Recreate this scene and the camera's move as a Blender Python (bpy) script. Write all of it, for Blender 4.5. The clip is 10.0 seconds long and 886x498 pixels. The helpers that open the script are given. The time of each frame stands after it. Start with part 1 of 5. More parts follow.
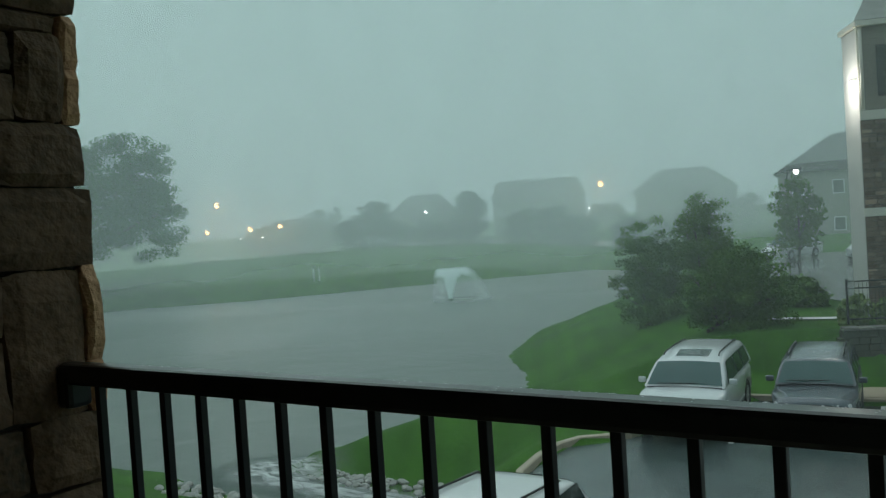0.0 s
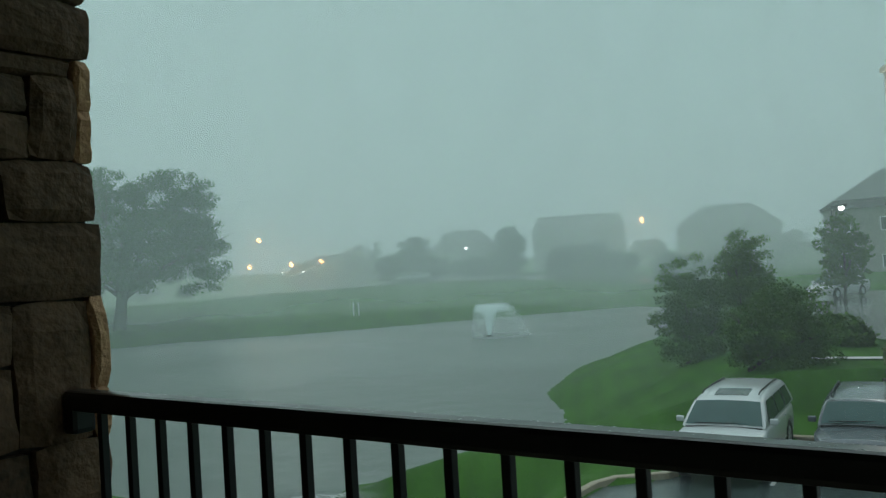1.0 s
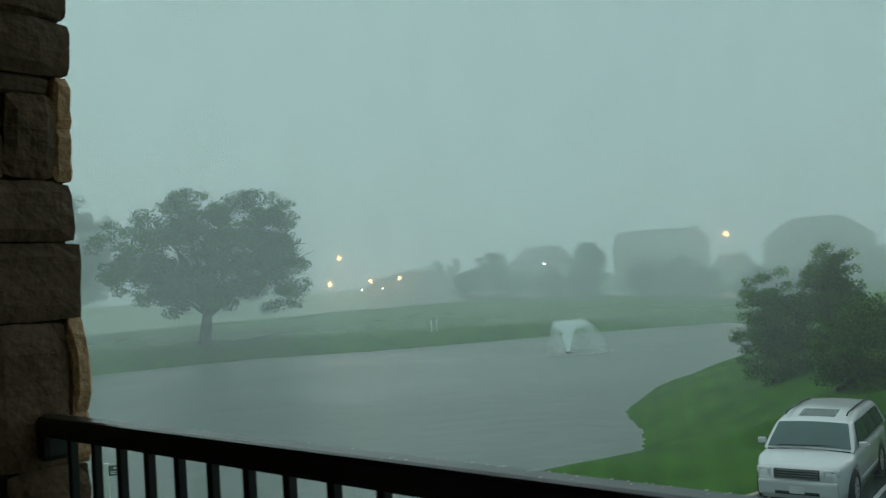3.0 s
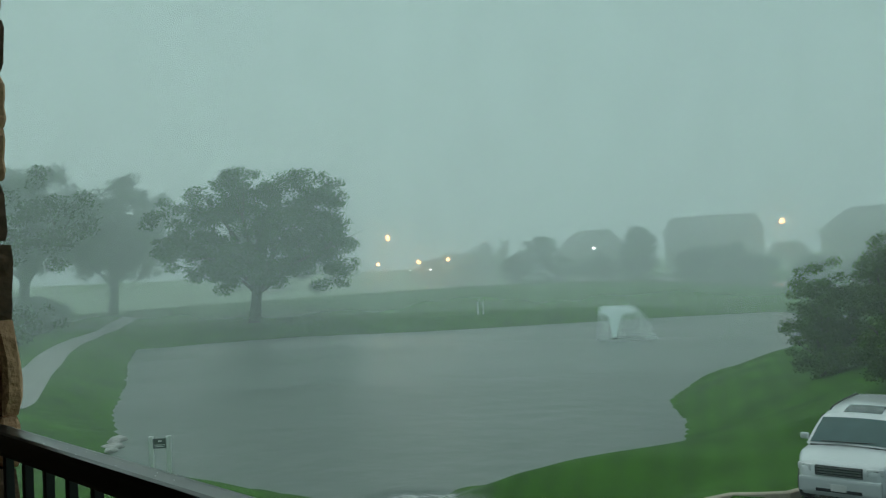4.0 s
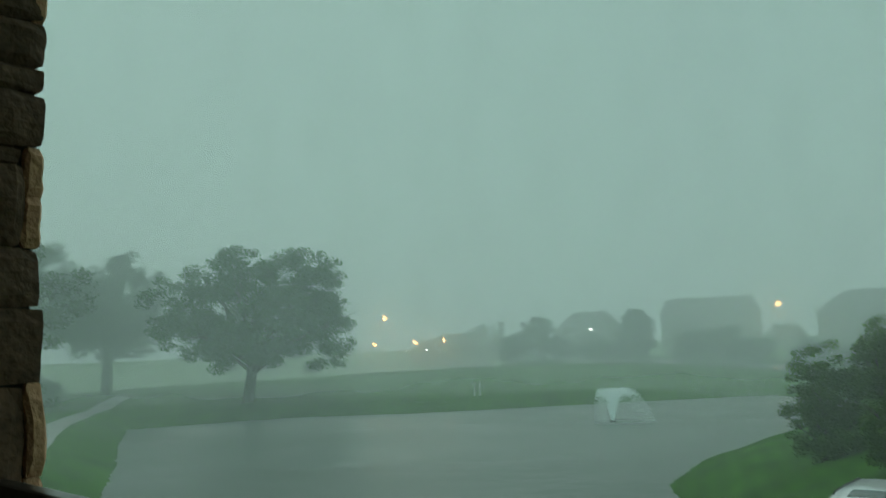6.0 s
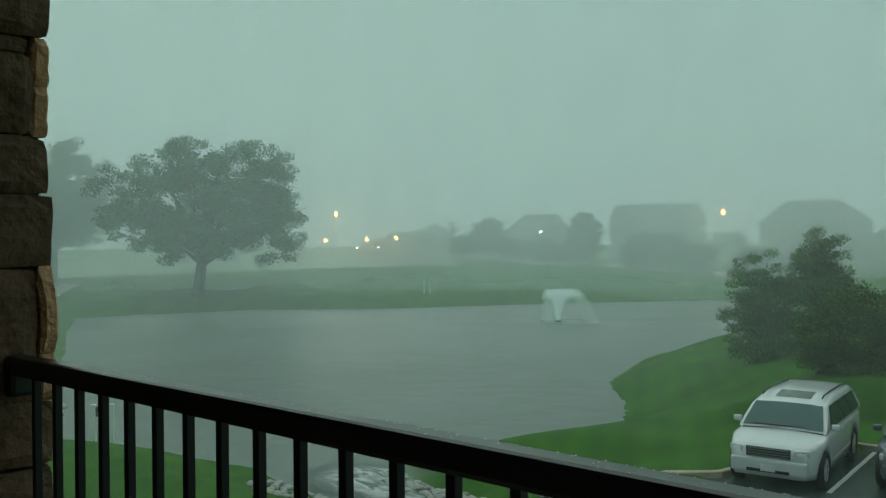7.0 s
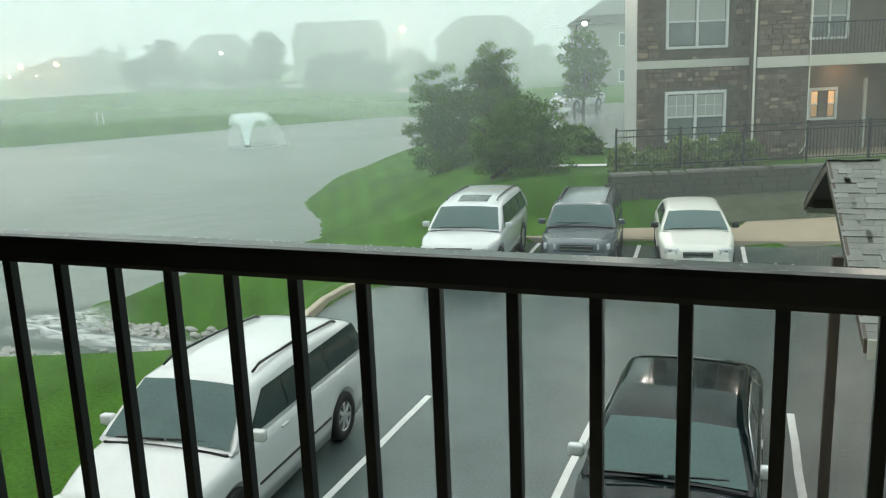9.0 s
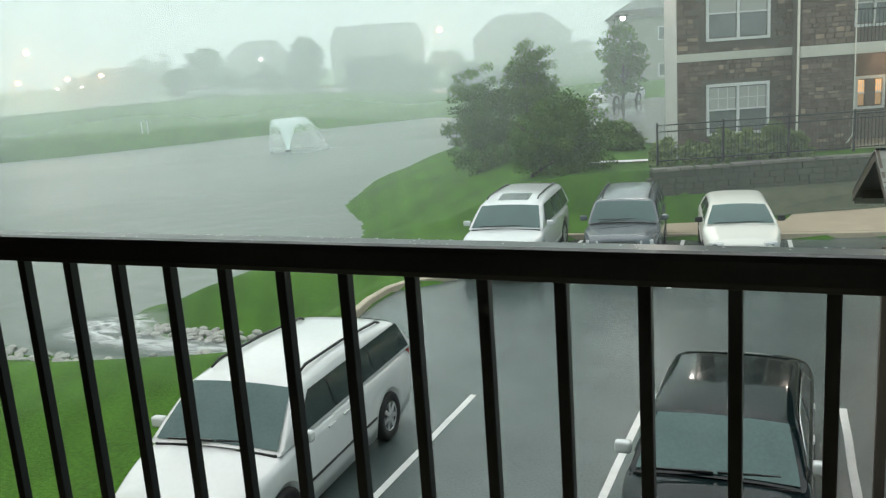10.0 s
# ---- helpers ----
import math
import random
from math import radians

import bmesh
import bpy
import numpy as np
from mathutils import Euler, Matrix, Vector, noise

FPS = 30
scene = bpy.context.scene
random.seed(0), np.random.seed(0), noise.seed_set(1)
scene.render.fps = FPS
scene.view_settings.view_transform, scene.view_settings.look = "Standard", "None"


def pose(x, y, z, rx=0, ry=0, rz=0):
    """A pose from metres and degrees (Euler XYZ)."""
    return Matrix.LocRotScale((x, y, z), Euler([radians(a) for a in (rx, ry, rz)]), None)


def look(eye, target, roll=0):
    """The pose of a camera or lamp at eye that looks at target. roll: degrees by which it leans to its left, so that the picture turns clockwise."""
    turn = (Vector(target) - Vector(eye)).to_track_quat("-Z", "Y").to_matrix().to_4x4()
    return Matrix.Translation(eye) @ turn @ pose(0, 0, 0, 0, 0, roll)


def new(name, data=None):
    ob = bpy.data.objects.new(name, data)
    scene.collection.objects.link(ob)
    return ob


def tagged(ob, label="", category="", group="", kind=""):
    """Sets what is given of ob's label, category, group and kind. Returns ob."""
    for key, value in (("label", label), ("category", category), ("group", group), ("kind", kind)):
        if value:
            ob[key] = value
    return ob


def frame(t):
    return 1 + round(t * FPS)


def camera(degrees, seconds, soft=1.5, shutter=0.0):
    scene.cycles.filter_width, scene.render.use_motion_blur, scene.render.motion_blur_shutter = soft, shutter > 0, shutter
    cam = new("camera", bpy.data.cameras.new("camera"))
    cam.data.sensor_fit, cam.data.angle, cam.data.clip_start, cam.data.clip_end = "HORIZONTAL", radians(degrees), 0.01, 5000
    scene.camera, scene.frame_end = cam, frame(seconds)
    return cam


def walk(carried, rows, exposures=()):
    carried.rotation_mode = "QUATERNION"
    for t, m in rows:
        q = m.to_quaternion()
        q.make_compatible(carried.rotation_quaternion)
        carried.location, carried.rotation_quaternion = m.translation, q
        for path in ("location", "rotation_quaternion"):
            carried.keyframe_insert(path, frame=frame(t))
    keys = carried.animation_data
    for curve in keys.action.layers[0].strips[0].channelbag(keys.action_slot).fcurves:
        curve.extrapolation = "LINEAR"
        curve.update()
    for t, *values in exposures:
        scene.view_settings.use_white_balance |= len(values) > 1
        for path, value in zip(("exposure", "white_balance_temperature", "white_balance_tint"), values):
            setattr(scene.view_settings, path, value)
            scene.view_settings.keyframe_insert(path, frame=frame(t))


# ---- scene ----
cam = camera(54.54, 10.0, soft=1.2, shutter=0.4)
PATH = [
    (0, pose(1.8590, -1.238, 5.285, 88.34, 3.72, 33.92)),
    (0.5, pose(1.8970, -1.256, 5.286, 89.74, 3.40, 35.40)),
    (1, pose(1.9990, -1.216, 5.275, 90.88, 3.44, 36.63)),
    (1.5, pose(2.0500, -1.201, 5.243, 92.77, 4.51, 38.32)),
    (2, pose(2.0440, -1.192, 5.229, 92.85, 4.67, 39.70)),
    (2.2, pose(2.0530, -1.179, 5.224, 92.84, 4.82, 40.32)),
    (3.5, pose(2.1400, -0.770, 5.305, 91.78, 2.95, 43.25)),
    (4, pose(2.2200, -0.666, 5.326, 91.23, 2.55, 45.26)),
    (4.5, pose(2.2520, -0.634, 5.342, 90.79, 1.86, 46.98)),
    (5, pose(2.2310, -0.626, 5.347, 94.50, 1.76, 48.40)),
    (5.2, pose(2.2700, -0.649, 5.362, 98.06, 1.56, 49.02)),
    (6.3, pose(2.2555, -0.839, 5.275, 94.64, 1.03, 42.37)),
    (6.5, pose(2.2865, -0.892, 5.294, 92.51, 0.02, 41.51)),
    (7, pose(2.2925, -0.969, 5.288, 89.76, 0.49, 41.70)),
    (7.5, pose(2.2345, -1.045, 5.293, 89.36, 1.57, 36.07)),
    (7.7, pose(2.2305, -1.083, 5.293, 88.20, 1.37, 31.38)),
    (8, pose(2.2395, -1.117, 5.283, 85.26, 1.17, 25.88)),
    (8.2, pose(2.2475, -1.131, 5.278, 83.07, 1.39, 23.83)),
    (8.5, pose(2.2535, -1.145, 5.283, 79.74, 1.62, 21.85)),
    (9, pose(2.2755, -1.147, 5.279, 77.49, 2.21, 21.03)),
    (9.5, pose(2.2805, -1.155, 5.278, 77.56, 3.26, 22.21)),
    (10, pose(2.2735, -1.169, 5.272, 77.63, 3.94, 23.46)),
]
walk(cam, PATH, exposures=[(0.0, -0.08, 6280, 11), (3.5, -0.08, 6300, 9), (4.5, -0.08, 6450, 6), (5.2, -0.06, 6500, 4), (6.3, -0.27, 6500, 0), (6.7, -0.20, 6550, 1), (7.2, -0.04, 6600, 3), (7.6, 0.02, 6650, 7), (8.0, 0.28, 6800, 12), (8.5, 0.70, 6950, 16), (9.0, 1.08, 7020, 20), (9.5, 1.25, 7000, 22), (10.0, 1.03, 7020, 24)])
# ---- sky and light ----
world = bpy.data.worlds.new("storm_sky")
scene.world = world
world.use_nodes = True
wn, wl = world.node_tree.nodes, world.node_tree.links
wn.clear()
sky = wn.new("ShaderNodeTexSky")
sky.sky_type = "NISHITA"
sky.sun_disc = False
sky.sun_elevation, sky.sun_rotation = radians(53), radians(288)
sky.dust_density, sky.air_density = 4.0, 2.0
wb1 = wn.new("ShaderNodeBackground")
wb1.inputs["Strength"].default_value = 0.05
wl.new(sky.outputs[0], wb1.inputs["Color"])
wb2 = wn.new("ShaderNodeBackground")
wb2.inputs["Color"].default_value = (0.335, 0.475, 0.475, 1)
wb2.inputs["Strength"].default_value = 1.0
wmix = wn.new("ShaderNodeMixShader")
wmix.inputs[0].default_value = 0.9
wl.new(wb1.outputs[0], wmix.inputs[1])
wl.new(wb2.outputs[0], wmix.inputs[2])
wout = wn.new("ShaderNodeOutputWorld")
wl.new(wmix.outputs[0], wout.inputs[0])

sun = new("sun", bpy.data.lights.new("sun", "SUN"))
sun.data.energy, sun.data.angle, sun.data.color = 1.1, radians(100), (0.95, 1.0, 0.97)
sun.matrix_world = look((-60, 20, 85), (0, 0, 0))


# ---- materials ----
def material(name, color, rough=0.6, metal=0.0, var=0.15, scale=8.0, bump=0.0, bump_scale=40.0,
             color2=None, spec=0.5, random_var=0.0, coat=0.0, detail_scale=None, stretch=None):
    m = bpy.data.materials.new(name)
    m.use_nodes = True
    n, l = m.node_tree.nodes, m.node_tree.links
    b = n["Principled BSDF"]
    b.inputs["Roughness"].default_value = rough
    b.inputs["Metallic"].default_value = metal
    b.inputs["Specular IOR Level"].default_value = spec
    b.inputs["Coat Weight"].default_value = coat
    tc = n.new("ShaderNodeTexCoord")
    src = tc.outputs["Object"]
    if stretch:
        mp = n.new("ShaderNodeMapping")
        mp.inputs["Scale"].default_value = stretch
        l.new(src, mp.inputs["Vector"])
        src = mp.outputs[0]
    n1 = n.new("ShaderNodeTexNoise")
    n1.inputs["Scale"].default_value, n1.inputs["Detail"].default_value = scale, 4
    l.new(src, n1.inputs["Vector"])
    n2 = n.new("ShaderNodeTexNoise")
    n2.inputs["Scale"].default_value, n2.inputs["Detail"].default_value = detail_scale or scale * 9, 3
    l.new(src, n2.inputs["Vector"])
    add = n.new("ShaderNodeMath")
    add.operation = "ADD"
    l.new(n1.outputs["Fac"], add.inputs[0])
    l.new(n2.outputs["Fac"], add.inputs[1])
    last = add.outputs[0]
    if random_var:
        info = n.new("ShaderNodeObjectInfo")
        ma = n.new("ShaderNodeMath")
        ma.operation = "MULTIPLY_ADD"
        ma.inputs[1].default_value = random_var
        l.new(info.outputs["Random"], ma.inputs[0])
        l.new(last, ma.inputs[2])
        last = ma.outputs[0]
    mr = n.new("ShaderNodeMapRange")
    mr.inputs["From Min"].default_value, mr.inputs["From Max"].default_value = 0.65, 1.35 + random_var
    l.new(last, mr.inputs["Value"])
    mix = n.new("ShaderNodeMix")
    mix.data_type = "RGBA"
    c2 = color2 or tuple(c * (1 + var) for c in color)
    mix.inputs["A"].default_value = (*(c * (1 - var) if not color2 else c for c in color), 1)
    mix.inputs["B"].default_value = (*c2, 1)
    l.new(mr.outputs[0], mix.inputs["Factor"])
    l.new(mix.outputs["Result"], b.inputs["Base Color"])
    if bump:
        n3 = n.new("ShaderNodeTexNoise")
        n3.inputs["Scale"].default_value, n3.inputs["Detail"].default_value = bump_scale, 3
        l.new(src, n3.inputs["Vector"])
        bp = n.new("ShaderNodeBump")
        bp.inputs["Strength"].default_value, bp.inputs["Distance"].default_value = min(bump, 1.0), 0.02
        l.new(n3.outputs["Fac"], bp.inputs["Height"])
        l.new(bp.outputs[0], b.inputs["Normal"])
    return m


def glow(name, color, strength):
    m = bpy.data.materials.new(name)
    m.use_nodes = True
    b = m.node_tree.nodes["Principled BSDF"]
    b.inputs["Base Color"].default_value = (*color, 1)
    b.inputs["Emission Color"].default_value = (*color, 1)
    b.inputs["Emission Strength"].default_value = strength
    return m


GRASS = material("wet_grass", (0.018, 0.070, 0.004), 0.8, scale=0.35, color2=(0.060, 0.172, 0.012), bump=0.9, bump_scale=26, detail_scale=16, spec=0.15)


def mown_stripes(m):
    """Faint lighter and darker mowing lanes."""
    n, l = m.node_tree.nodes, m.node_tree.links
    tc, mp, wave, mul = n.new("ShaderNodeTexCoord"), n.new("ShaderNodeMapping"), n.new("ShaderNodeTexWave"), n.new("ShaderNodeMix")
    mp.inputs["Rotation"].default_value = (0, 0, radians(-28))
    wave.inputs["Scale"].default_value, wave.inputs["Distortion"].default_value, wave.inputs["Detail"].default_value = 0.33, 1.2, 2
    ramp = n.new("ShaderNodeMapRange")
    ramp.inputs["To Min"].default_value, ramp.inputs["To Max"].default_value = 0.92, 1.06
    mul.data_type, mul.blend_type = "RGBA", "MULTIPLY"
    mul.inputs["Factor"].default_value = 1
    b = n["Principled BSDF"]
    src = b.inputs["Base Color"].links[0].from_socket
    l.new(tc.outputs["Object"], mp.inputs["Vector"])
    l.new(mp.outputs[0], wave.inputs["Vector"])
    l.new(wave.outputs["Fac"], ramp.inputs["Value"])
    l.new(src, mul.inputs["A"])
    l.new(ramp.outputs[0], mul.inputs["B"])
    l.new(mul.outputs["Result"], b.inputs["Base Color"])


mown_stripes(GRASS)
ASPHALT = material("wet_asphalt", (0.050, 0.072, 0.070), 0.22, scale=0.5, color2=(0.085, 0.114, 0.110), bump=0.25, bump_scale=60, detail_scale=30)
CONCRETE = material("concrete", (0.34, 0.28, 0.20), 0.5, scale=1.5, color2=(0.47, 0.40, 0.29), bump=0.2)
LINE_PAINT = material("line_paint", (0.62, 0.63, 0.6), 0.4, scale=6, color2=(0.8, 0.8, 0.78))
BLACK_METAL = material("black_rail_paint", (0.006, 0.006, 0.006), 0.28, var=0.3, scale=20)
# lit copy of the pillar stone: outdoor light put into a pale orange
DAYLIT_STONE = material("daylit_stone_edge", (0.45, 0.24, 0.13), 0.85, scale=9, color2=(0.76, 0.45, 0.25), bump=1.0, bump_scale=34, random_var=0.3)
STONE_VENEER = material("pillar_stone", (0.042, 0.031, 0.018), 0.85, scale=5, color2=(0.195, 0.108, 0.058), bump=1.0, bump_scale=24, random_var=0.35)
BRICK = material("dark_brick_field", (0.085, 0.07, 0.055), 0.75, scale=2, color2=(0.16, 0.13, 0.10), bump=0.4)
TRIM = material("cream_trim", (0.62, 0.6, 0.52), 0.5, var=0.06, scale=3)
BARK = material("bark", (0.03, 0.026, 0.02), 0.9, scale=6, color2=(0.07, 0.06, 0.045), bump=0.8, bump_scale=20)
LEAF = material("leaf", (0.028, 0.082, 0.010), 0.65, scale=1.2, spec=0.2, color2=(0.095, 0.185, 0.026))
LEAF_DARK = material("oak_leaf", (0.024, 0.066, 0.018), 0.7, scale=0.5, spec=0.2, color2=(0.058, 0.130, 0.032))


def water_material():
    m = bpy.data.materials.new("pond_water")
    m.use_nodes = True
    n, l = m.node_tree.nodes, m.node_tree.links
    b = n["Principled BSDF"]
    b.inputs["Base Color"].default_value = (0.10, 0.132, 0.114, 1)
    b.inputs["Roughness"].default_value = 0.32
    b.inputs["Specular IOR Level"].default_value = 0.5
    tc = n.new("ShaderNodeTexCoord")
    t1 = n.new("ShaderNodeTexNoise")
    t1.inputs["Scale"].default_value, t1.inputs["Detail"].default_value = 1.4, 5
    l.new(tc.outputs["Object"], t1.inputs["Vector"])
    bp = n.new("ShaderNodeBump")
    bp.inputs["Strength"].default_value, bp.inputs["Distance"].default_value = 0.35, 0.10
    l.new(t1.outputs["Fac"], bp.inputs["Height"])
    l.new(bp.outputs[0], b.inputs["Normal"])
    t2 = n.new("ShaderNodeTexNoise")
    t2.inputs["Scale"].default_value, t2.inputs["Detail"].default_value = 0.08, 3
    l.new(tc.outputs["Object"], t2.inputs["Vector"])
    mr = n.new("ShaderNodeMapRange")
    mr.inputs["To Min"].default_value, mr.inputs["To Max"].default_value = 0.3, 0.5
    l.new(t2.outputs["Fac"], mr.inputs["Value"])
    l.new(mr.outputs[0], b.inputs["Roughness"])
    return m


WATER = water_material()

PATH_CONCRETE = material("path_concrete", (0.20, 0.21, 0.19), 0.5, scale=0.8, color2=(0.30, 0.31, 0.28))
WET_LOT = material("streaming_wet_asphalt", (0.14, 0.145, 0.14), 0.14, scale=0.3, color2=(0.22, 0.225, 0.215))
FAR_ASPHALT = material("far_wet_asphalt", (0.08, 0.08, 0.078), 0.38, scale=0.3, color2=(0.13, 0.13, 0.125))
MORTAR = material("dark_mortar", (0.045, 0.044, 0.034), 0.9, scale=12, color2=(0.07, 0.066, 0.05), bump=0.5)
PILLAR_MORTAR = material("pillar_mortar", (0.035, 0.03, 0.024), 0.9, scale=12, color2=(0.07, 0.055, 0.04), bump=0.5)
SIDING = material("tan_siding", (0.20, 0.18, 0.145), 0.6, scale=1.5, color2=(0.27, 0.245, 0.20))
DARK_SIDING = material("brown_siding", (0.15, 0.11, 0.085), 0.6, scale=1.5, color2=(0.20, 0.15, 0.115))
GREY_SIDING = material("pale_grey_siding", (0.42, 0.42, 0.40), 0.6, scale=1.5, color2=(0.52, 0.52, 0.49))
SHUTTER = material("dark_shutter", (0.03, 0.04, 0.03), 0.5, scale=5, color2=(0.05, 0.06, 0.05))
SHINGLE = material("asphalt_shingle", (0.17, 0.18, 0.165), 0.75, scale=3, color2=(0.30, 0.31, 0.28), bump=0.6, bump_scale=90, random_var=0.6)
FAR_ROOF = material("far_roof", (0.03, 0.03, 0.03), 0.8, scale=1, color2=(0.05, 0.05, 0.048))
POST_WOOD = material("brown_post_wood", (0.065, 0.05, 0.038), 0.6, scale=3, color2=(0.11, 0.085, 0.065), bump=0.3, stretch=(8, 8, 1))
WALL_BLOCK = material("retaining_block", (0.055, 0.060, 0.044), 0.85, scale=3, color2=(0.08, 0.086, 0.062), bump=0.6, random_var=0.2)
CAP_STONE = material("cap_stone", (0.08, 0.085, 0.068), 0.7, scale=3, color2=(0.22, 0.21, 0.18), bump=0.4, random_var=0.5)
RUBBLE = material("channel_stone", (0.26, 0.26, 0.24), 0.6, scale=3, color2=(0.50, 0.49, 0.45), bump=0.5, random_var=0.4)
DROPS = material("rain_drop", (0.7, 0.72, 0.72), 0.05, scale=3)
RUBBER = material("rubber", (0.012, 0.012, 0.012), 0.6, scale=20)
DARK_TRIM = material("dark_trim", (0.012, 0.013, 0.014), 0.35, scale=10)
RIM = material("alloy_rim", (0.55, 0.56, 0.57), 0.3, metal=0.7, scale=10)
CHROME = material("chrome", (0.65, 0.66, 0.67), 0.12, metal=1.0, scale=10, var=0.05)
GLASS_CAR = material("wet_car_glass", (0.022, 0.040, 0.038), 0.08, scale=4, color2=(0.034, 0.058, 0.055), spec=0.5)
# teal base holds the glass tint and a painted reflection of the sky
WINDSCREEN = material("tint_and_sky_windscreen", (0.036, 0.092, 0.088), 0.10, scale=3, color2=(0.055, 0.122, 0.116), spec=0.36)
HEADLAMP = material("headlamp_lens", (0.5, 0.52, 0.52), 0.08, scale=12, color2=(0.75, 0.76, 0.76), spec=0.9)
AMBER = material("amber_lens", (0.75, 0.25, 0.03), 0.15, scale=12)
TAIL = material("red_lens", (0.25, 0.012, 0.01), 0.15, scale=12)
PAINT_WHITE = material("white_car_paint", (0.66, 0.67, 0.66), 0.22, scale=1.5, var=0.03, coat=0.6)
PAINT_SILVER = material("silver_car_paint", (0.62, 0.65, 0.65), 0.24, metal=0.05, scale=1.5, var=0.04, coat=0.6)
PAINT_CREAM = material("cream_car_paint", (0.68, 0.69, 0.63), 0.3, scale=1.5, var=0.03, coat=0.4)
PAINT_GREY = material("dark_grey_car_paint", (0.10, 0.12, 0.135), 0.25, metal=0.2, scale=1.5, var=0.06, coat=0.6)
PAINT_BLACK = material("black_car_paint", (0.006, 0.013, 0.014), 0.10, scale=1.5, var=0.1, spec=0.3)
WHITE_PAINT = material("white_paint", (0.75, 0.76, 0.74), 0.45, scale=4, var=0.05)
SIGN_DARK = material("sign_board", (0.03, 0.05, 0.045), 0.4, scale=6)
LEAF_SHRUB = material("shrub_leaf", (0.08, 0.14, 0.025), 0.6, scale=2, color2=(0.19, 0.26, 0.07))
LEAF_FAR = material("far_leaf", (0.035, 0.06, 0.03), 0.7, scale=0.4, color2=(0.06, 0.09, 0.045))
WINDOW_GLASS = material("window_glass", (0.12, 0.14, 0.14), 0.08, scale=1.5, color2=(0.20, 0.22, 0.21), spec=0.8)
BLIND = material("window_blind", (0.40, 0.41, 0.38), 0.6, scale=6, color2=(0.5, 0.5, 0.47), stretch=(1, 1, 12))
FOAM = material("white_water", (0.5, 0.53, 0.52), 0.5, scale=5, color2=(0.72, 0.75, 0.74))
SODIUM = glow("sodium_lamp", (1.0, 0.50, 0.17), 9)
WHITE_LAMP = glow("white_lamp", (0.95, 1.0, 0.95), 6)
WALL_LAMP = glow("wall_pack_lamp", (1.0, 0.97, 0.88), 14)
LIT_WINDOW = glow("lit_window", (1.0, 0.60, 0.24), 0.34)
DIM_WINDOW = glow("dim_lit_window", (0.75, 0.45, 0.22), 0.09)


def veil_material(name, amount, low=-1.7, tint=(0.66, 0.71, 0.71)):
    """Rain haze put into a thin sheet: mostly clear, the rest scatters the daylight."""
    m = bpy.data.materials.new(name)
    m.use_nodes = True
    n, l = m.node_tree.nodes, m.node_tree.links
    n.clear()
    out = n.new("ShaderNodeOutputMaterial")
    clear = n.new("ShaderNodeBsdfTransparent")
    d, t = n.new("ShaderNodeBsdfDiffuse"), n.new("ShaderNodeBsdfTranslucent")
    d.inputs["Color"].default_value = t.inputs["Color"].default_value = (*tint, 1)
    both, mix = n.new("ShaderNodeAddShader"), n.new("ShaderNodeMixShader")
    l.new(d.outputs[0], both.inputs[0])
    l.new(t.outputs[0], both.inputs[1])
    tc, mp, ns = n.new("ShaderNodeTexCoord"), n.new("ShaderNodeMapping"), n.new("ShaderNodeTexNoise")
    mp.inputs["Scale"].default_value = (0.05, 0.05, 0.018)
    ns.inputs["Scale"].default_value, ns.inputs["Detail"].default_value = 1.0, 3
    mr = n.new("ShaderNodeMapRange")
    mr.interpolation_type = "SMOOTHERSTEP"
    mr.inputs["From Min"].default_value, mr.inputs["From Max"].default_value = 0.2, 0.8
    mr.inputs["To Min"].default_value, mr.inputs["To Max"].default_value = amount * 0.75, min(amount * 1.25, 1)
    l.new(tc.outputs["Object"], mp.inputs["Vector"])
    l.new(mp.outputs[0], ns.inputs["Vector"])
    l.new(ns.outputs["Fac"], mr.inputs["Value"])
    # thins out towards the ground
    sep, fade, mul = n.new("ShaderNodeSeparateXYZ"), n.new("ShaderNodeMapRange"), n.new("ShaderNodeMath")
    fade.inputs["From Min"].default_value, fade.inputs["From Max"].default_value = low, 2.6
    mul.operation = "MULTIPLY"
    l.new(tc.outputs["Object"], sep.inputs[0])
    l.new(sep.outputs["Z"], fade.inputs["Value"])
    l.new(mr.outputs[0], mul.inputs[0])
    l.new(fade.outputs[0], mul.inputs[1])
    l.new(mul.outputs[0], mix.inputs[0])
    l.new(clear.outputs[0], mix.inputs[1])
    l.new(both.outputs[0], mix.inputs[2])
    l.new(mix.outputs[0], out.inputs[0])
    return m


def spray_material(name):
    """White water broken into droplets, lit through as well as from the front."""
    m = bpy.data.materials.new(name)
    m.use_nodes = True
    n, l = m.node_tree.nodes, m.node_tree.links
    n.clear()
    out, both = n.new("ShaderNodeOutputMaterial"), n.new("ShaderNodeAddShader")
    d, t = n.new("ShaderNodeBsdfDiffuse"), n.new("ShaderNodeBsdfTranslucent")
    d.inputs["Color"].default_value = t.inputs["Color"].default_value = (0.53, 0.56, 0.56, 1)
    l.new(d.outputs[0], both.inputs[0])
    l.new(t.outputs[0], both.inputs[1])
    l.new(both.outputs[0], out.inputs[0])
    return m


SPRAY = spray_material("water_spray")


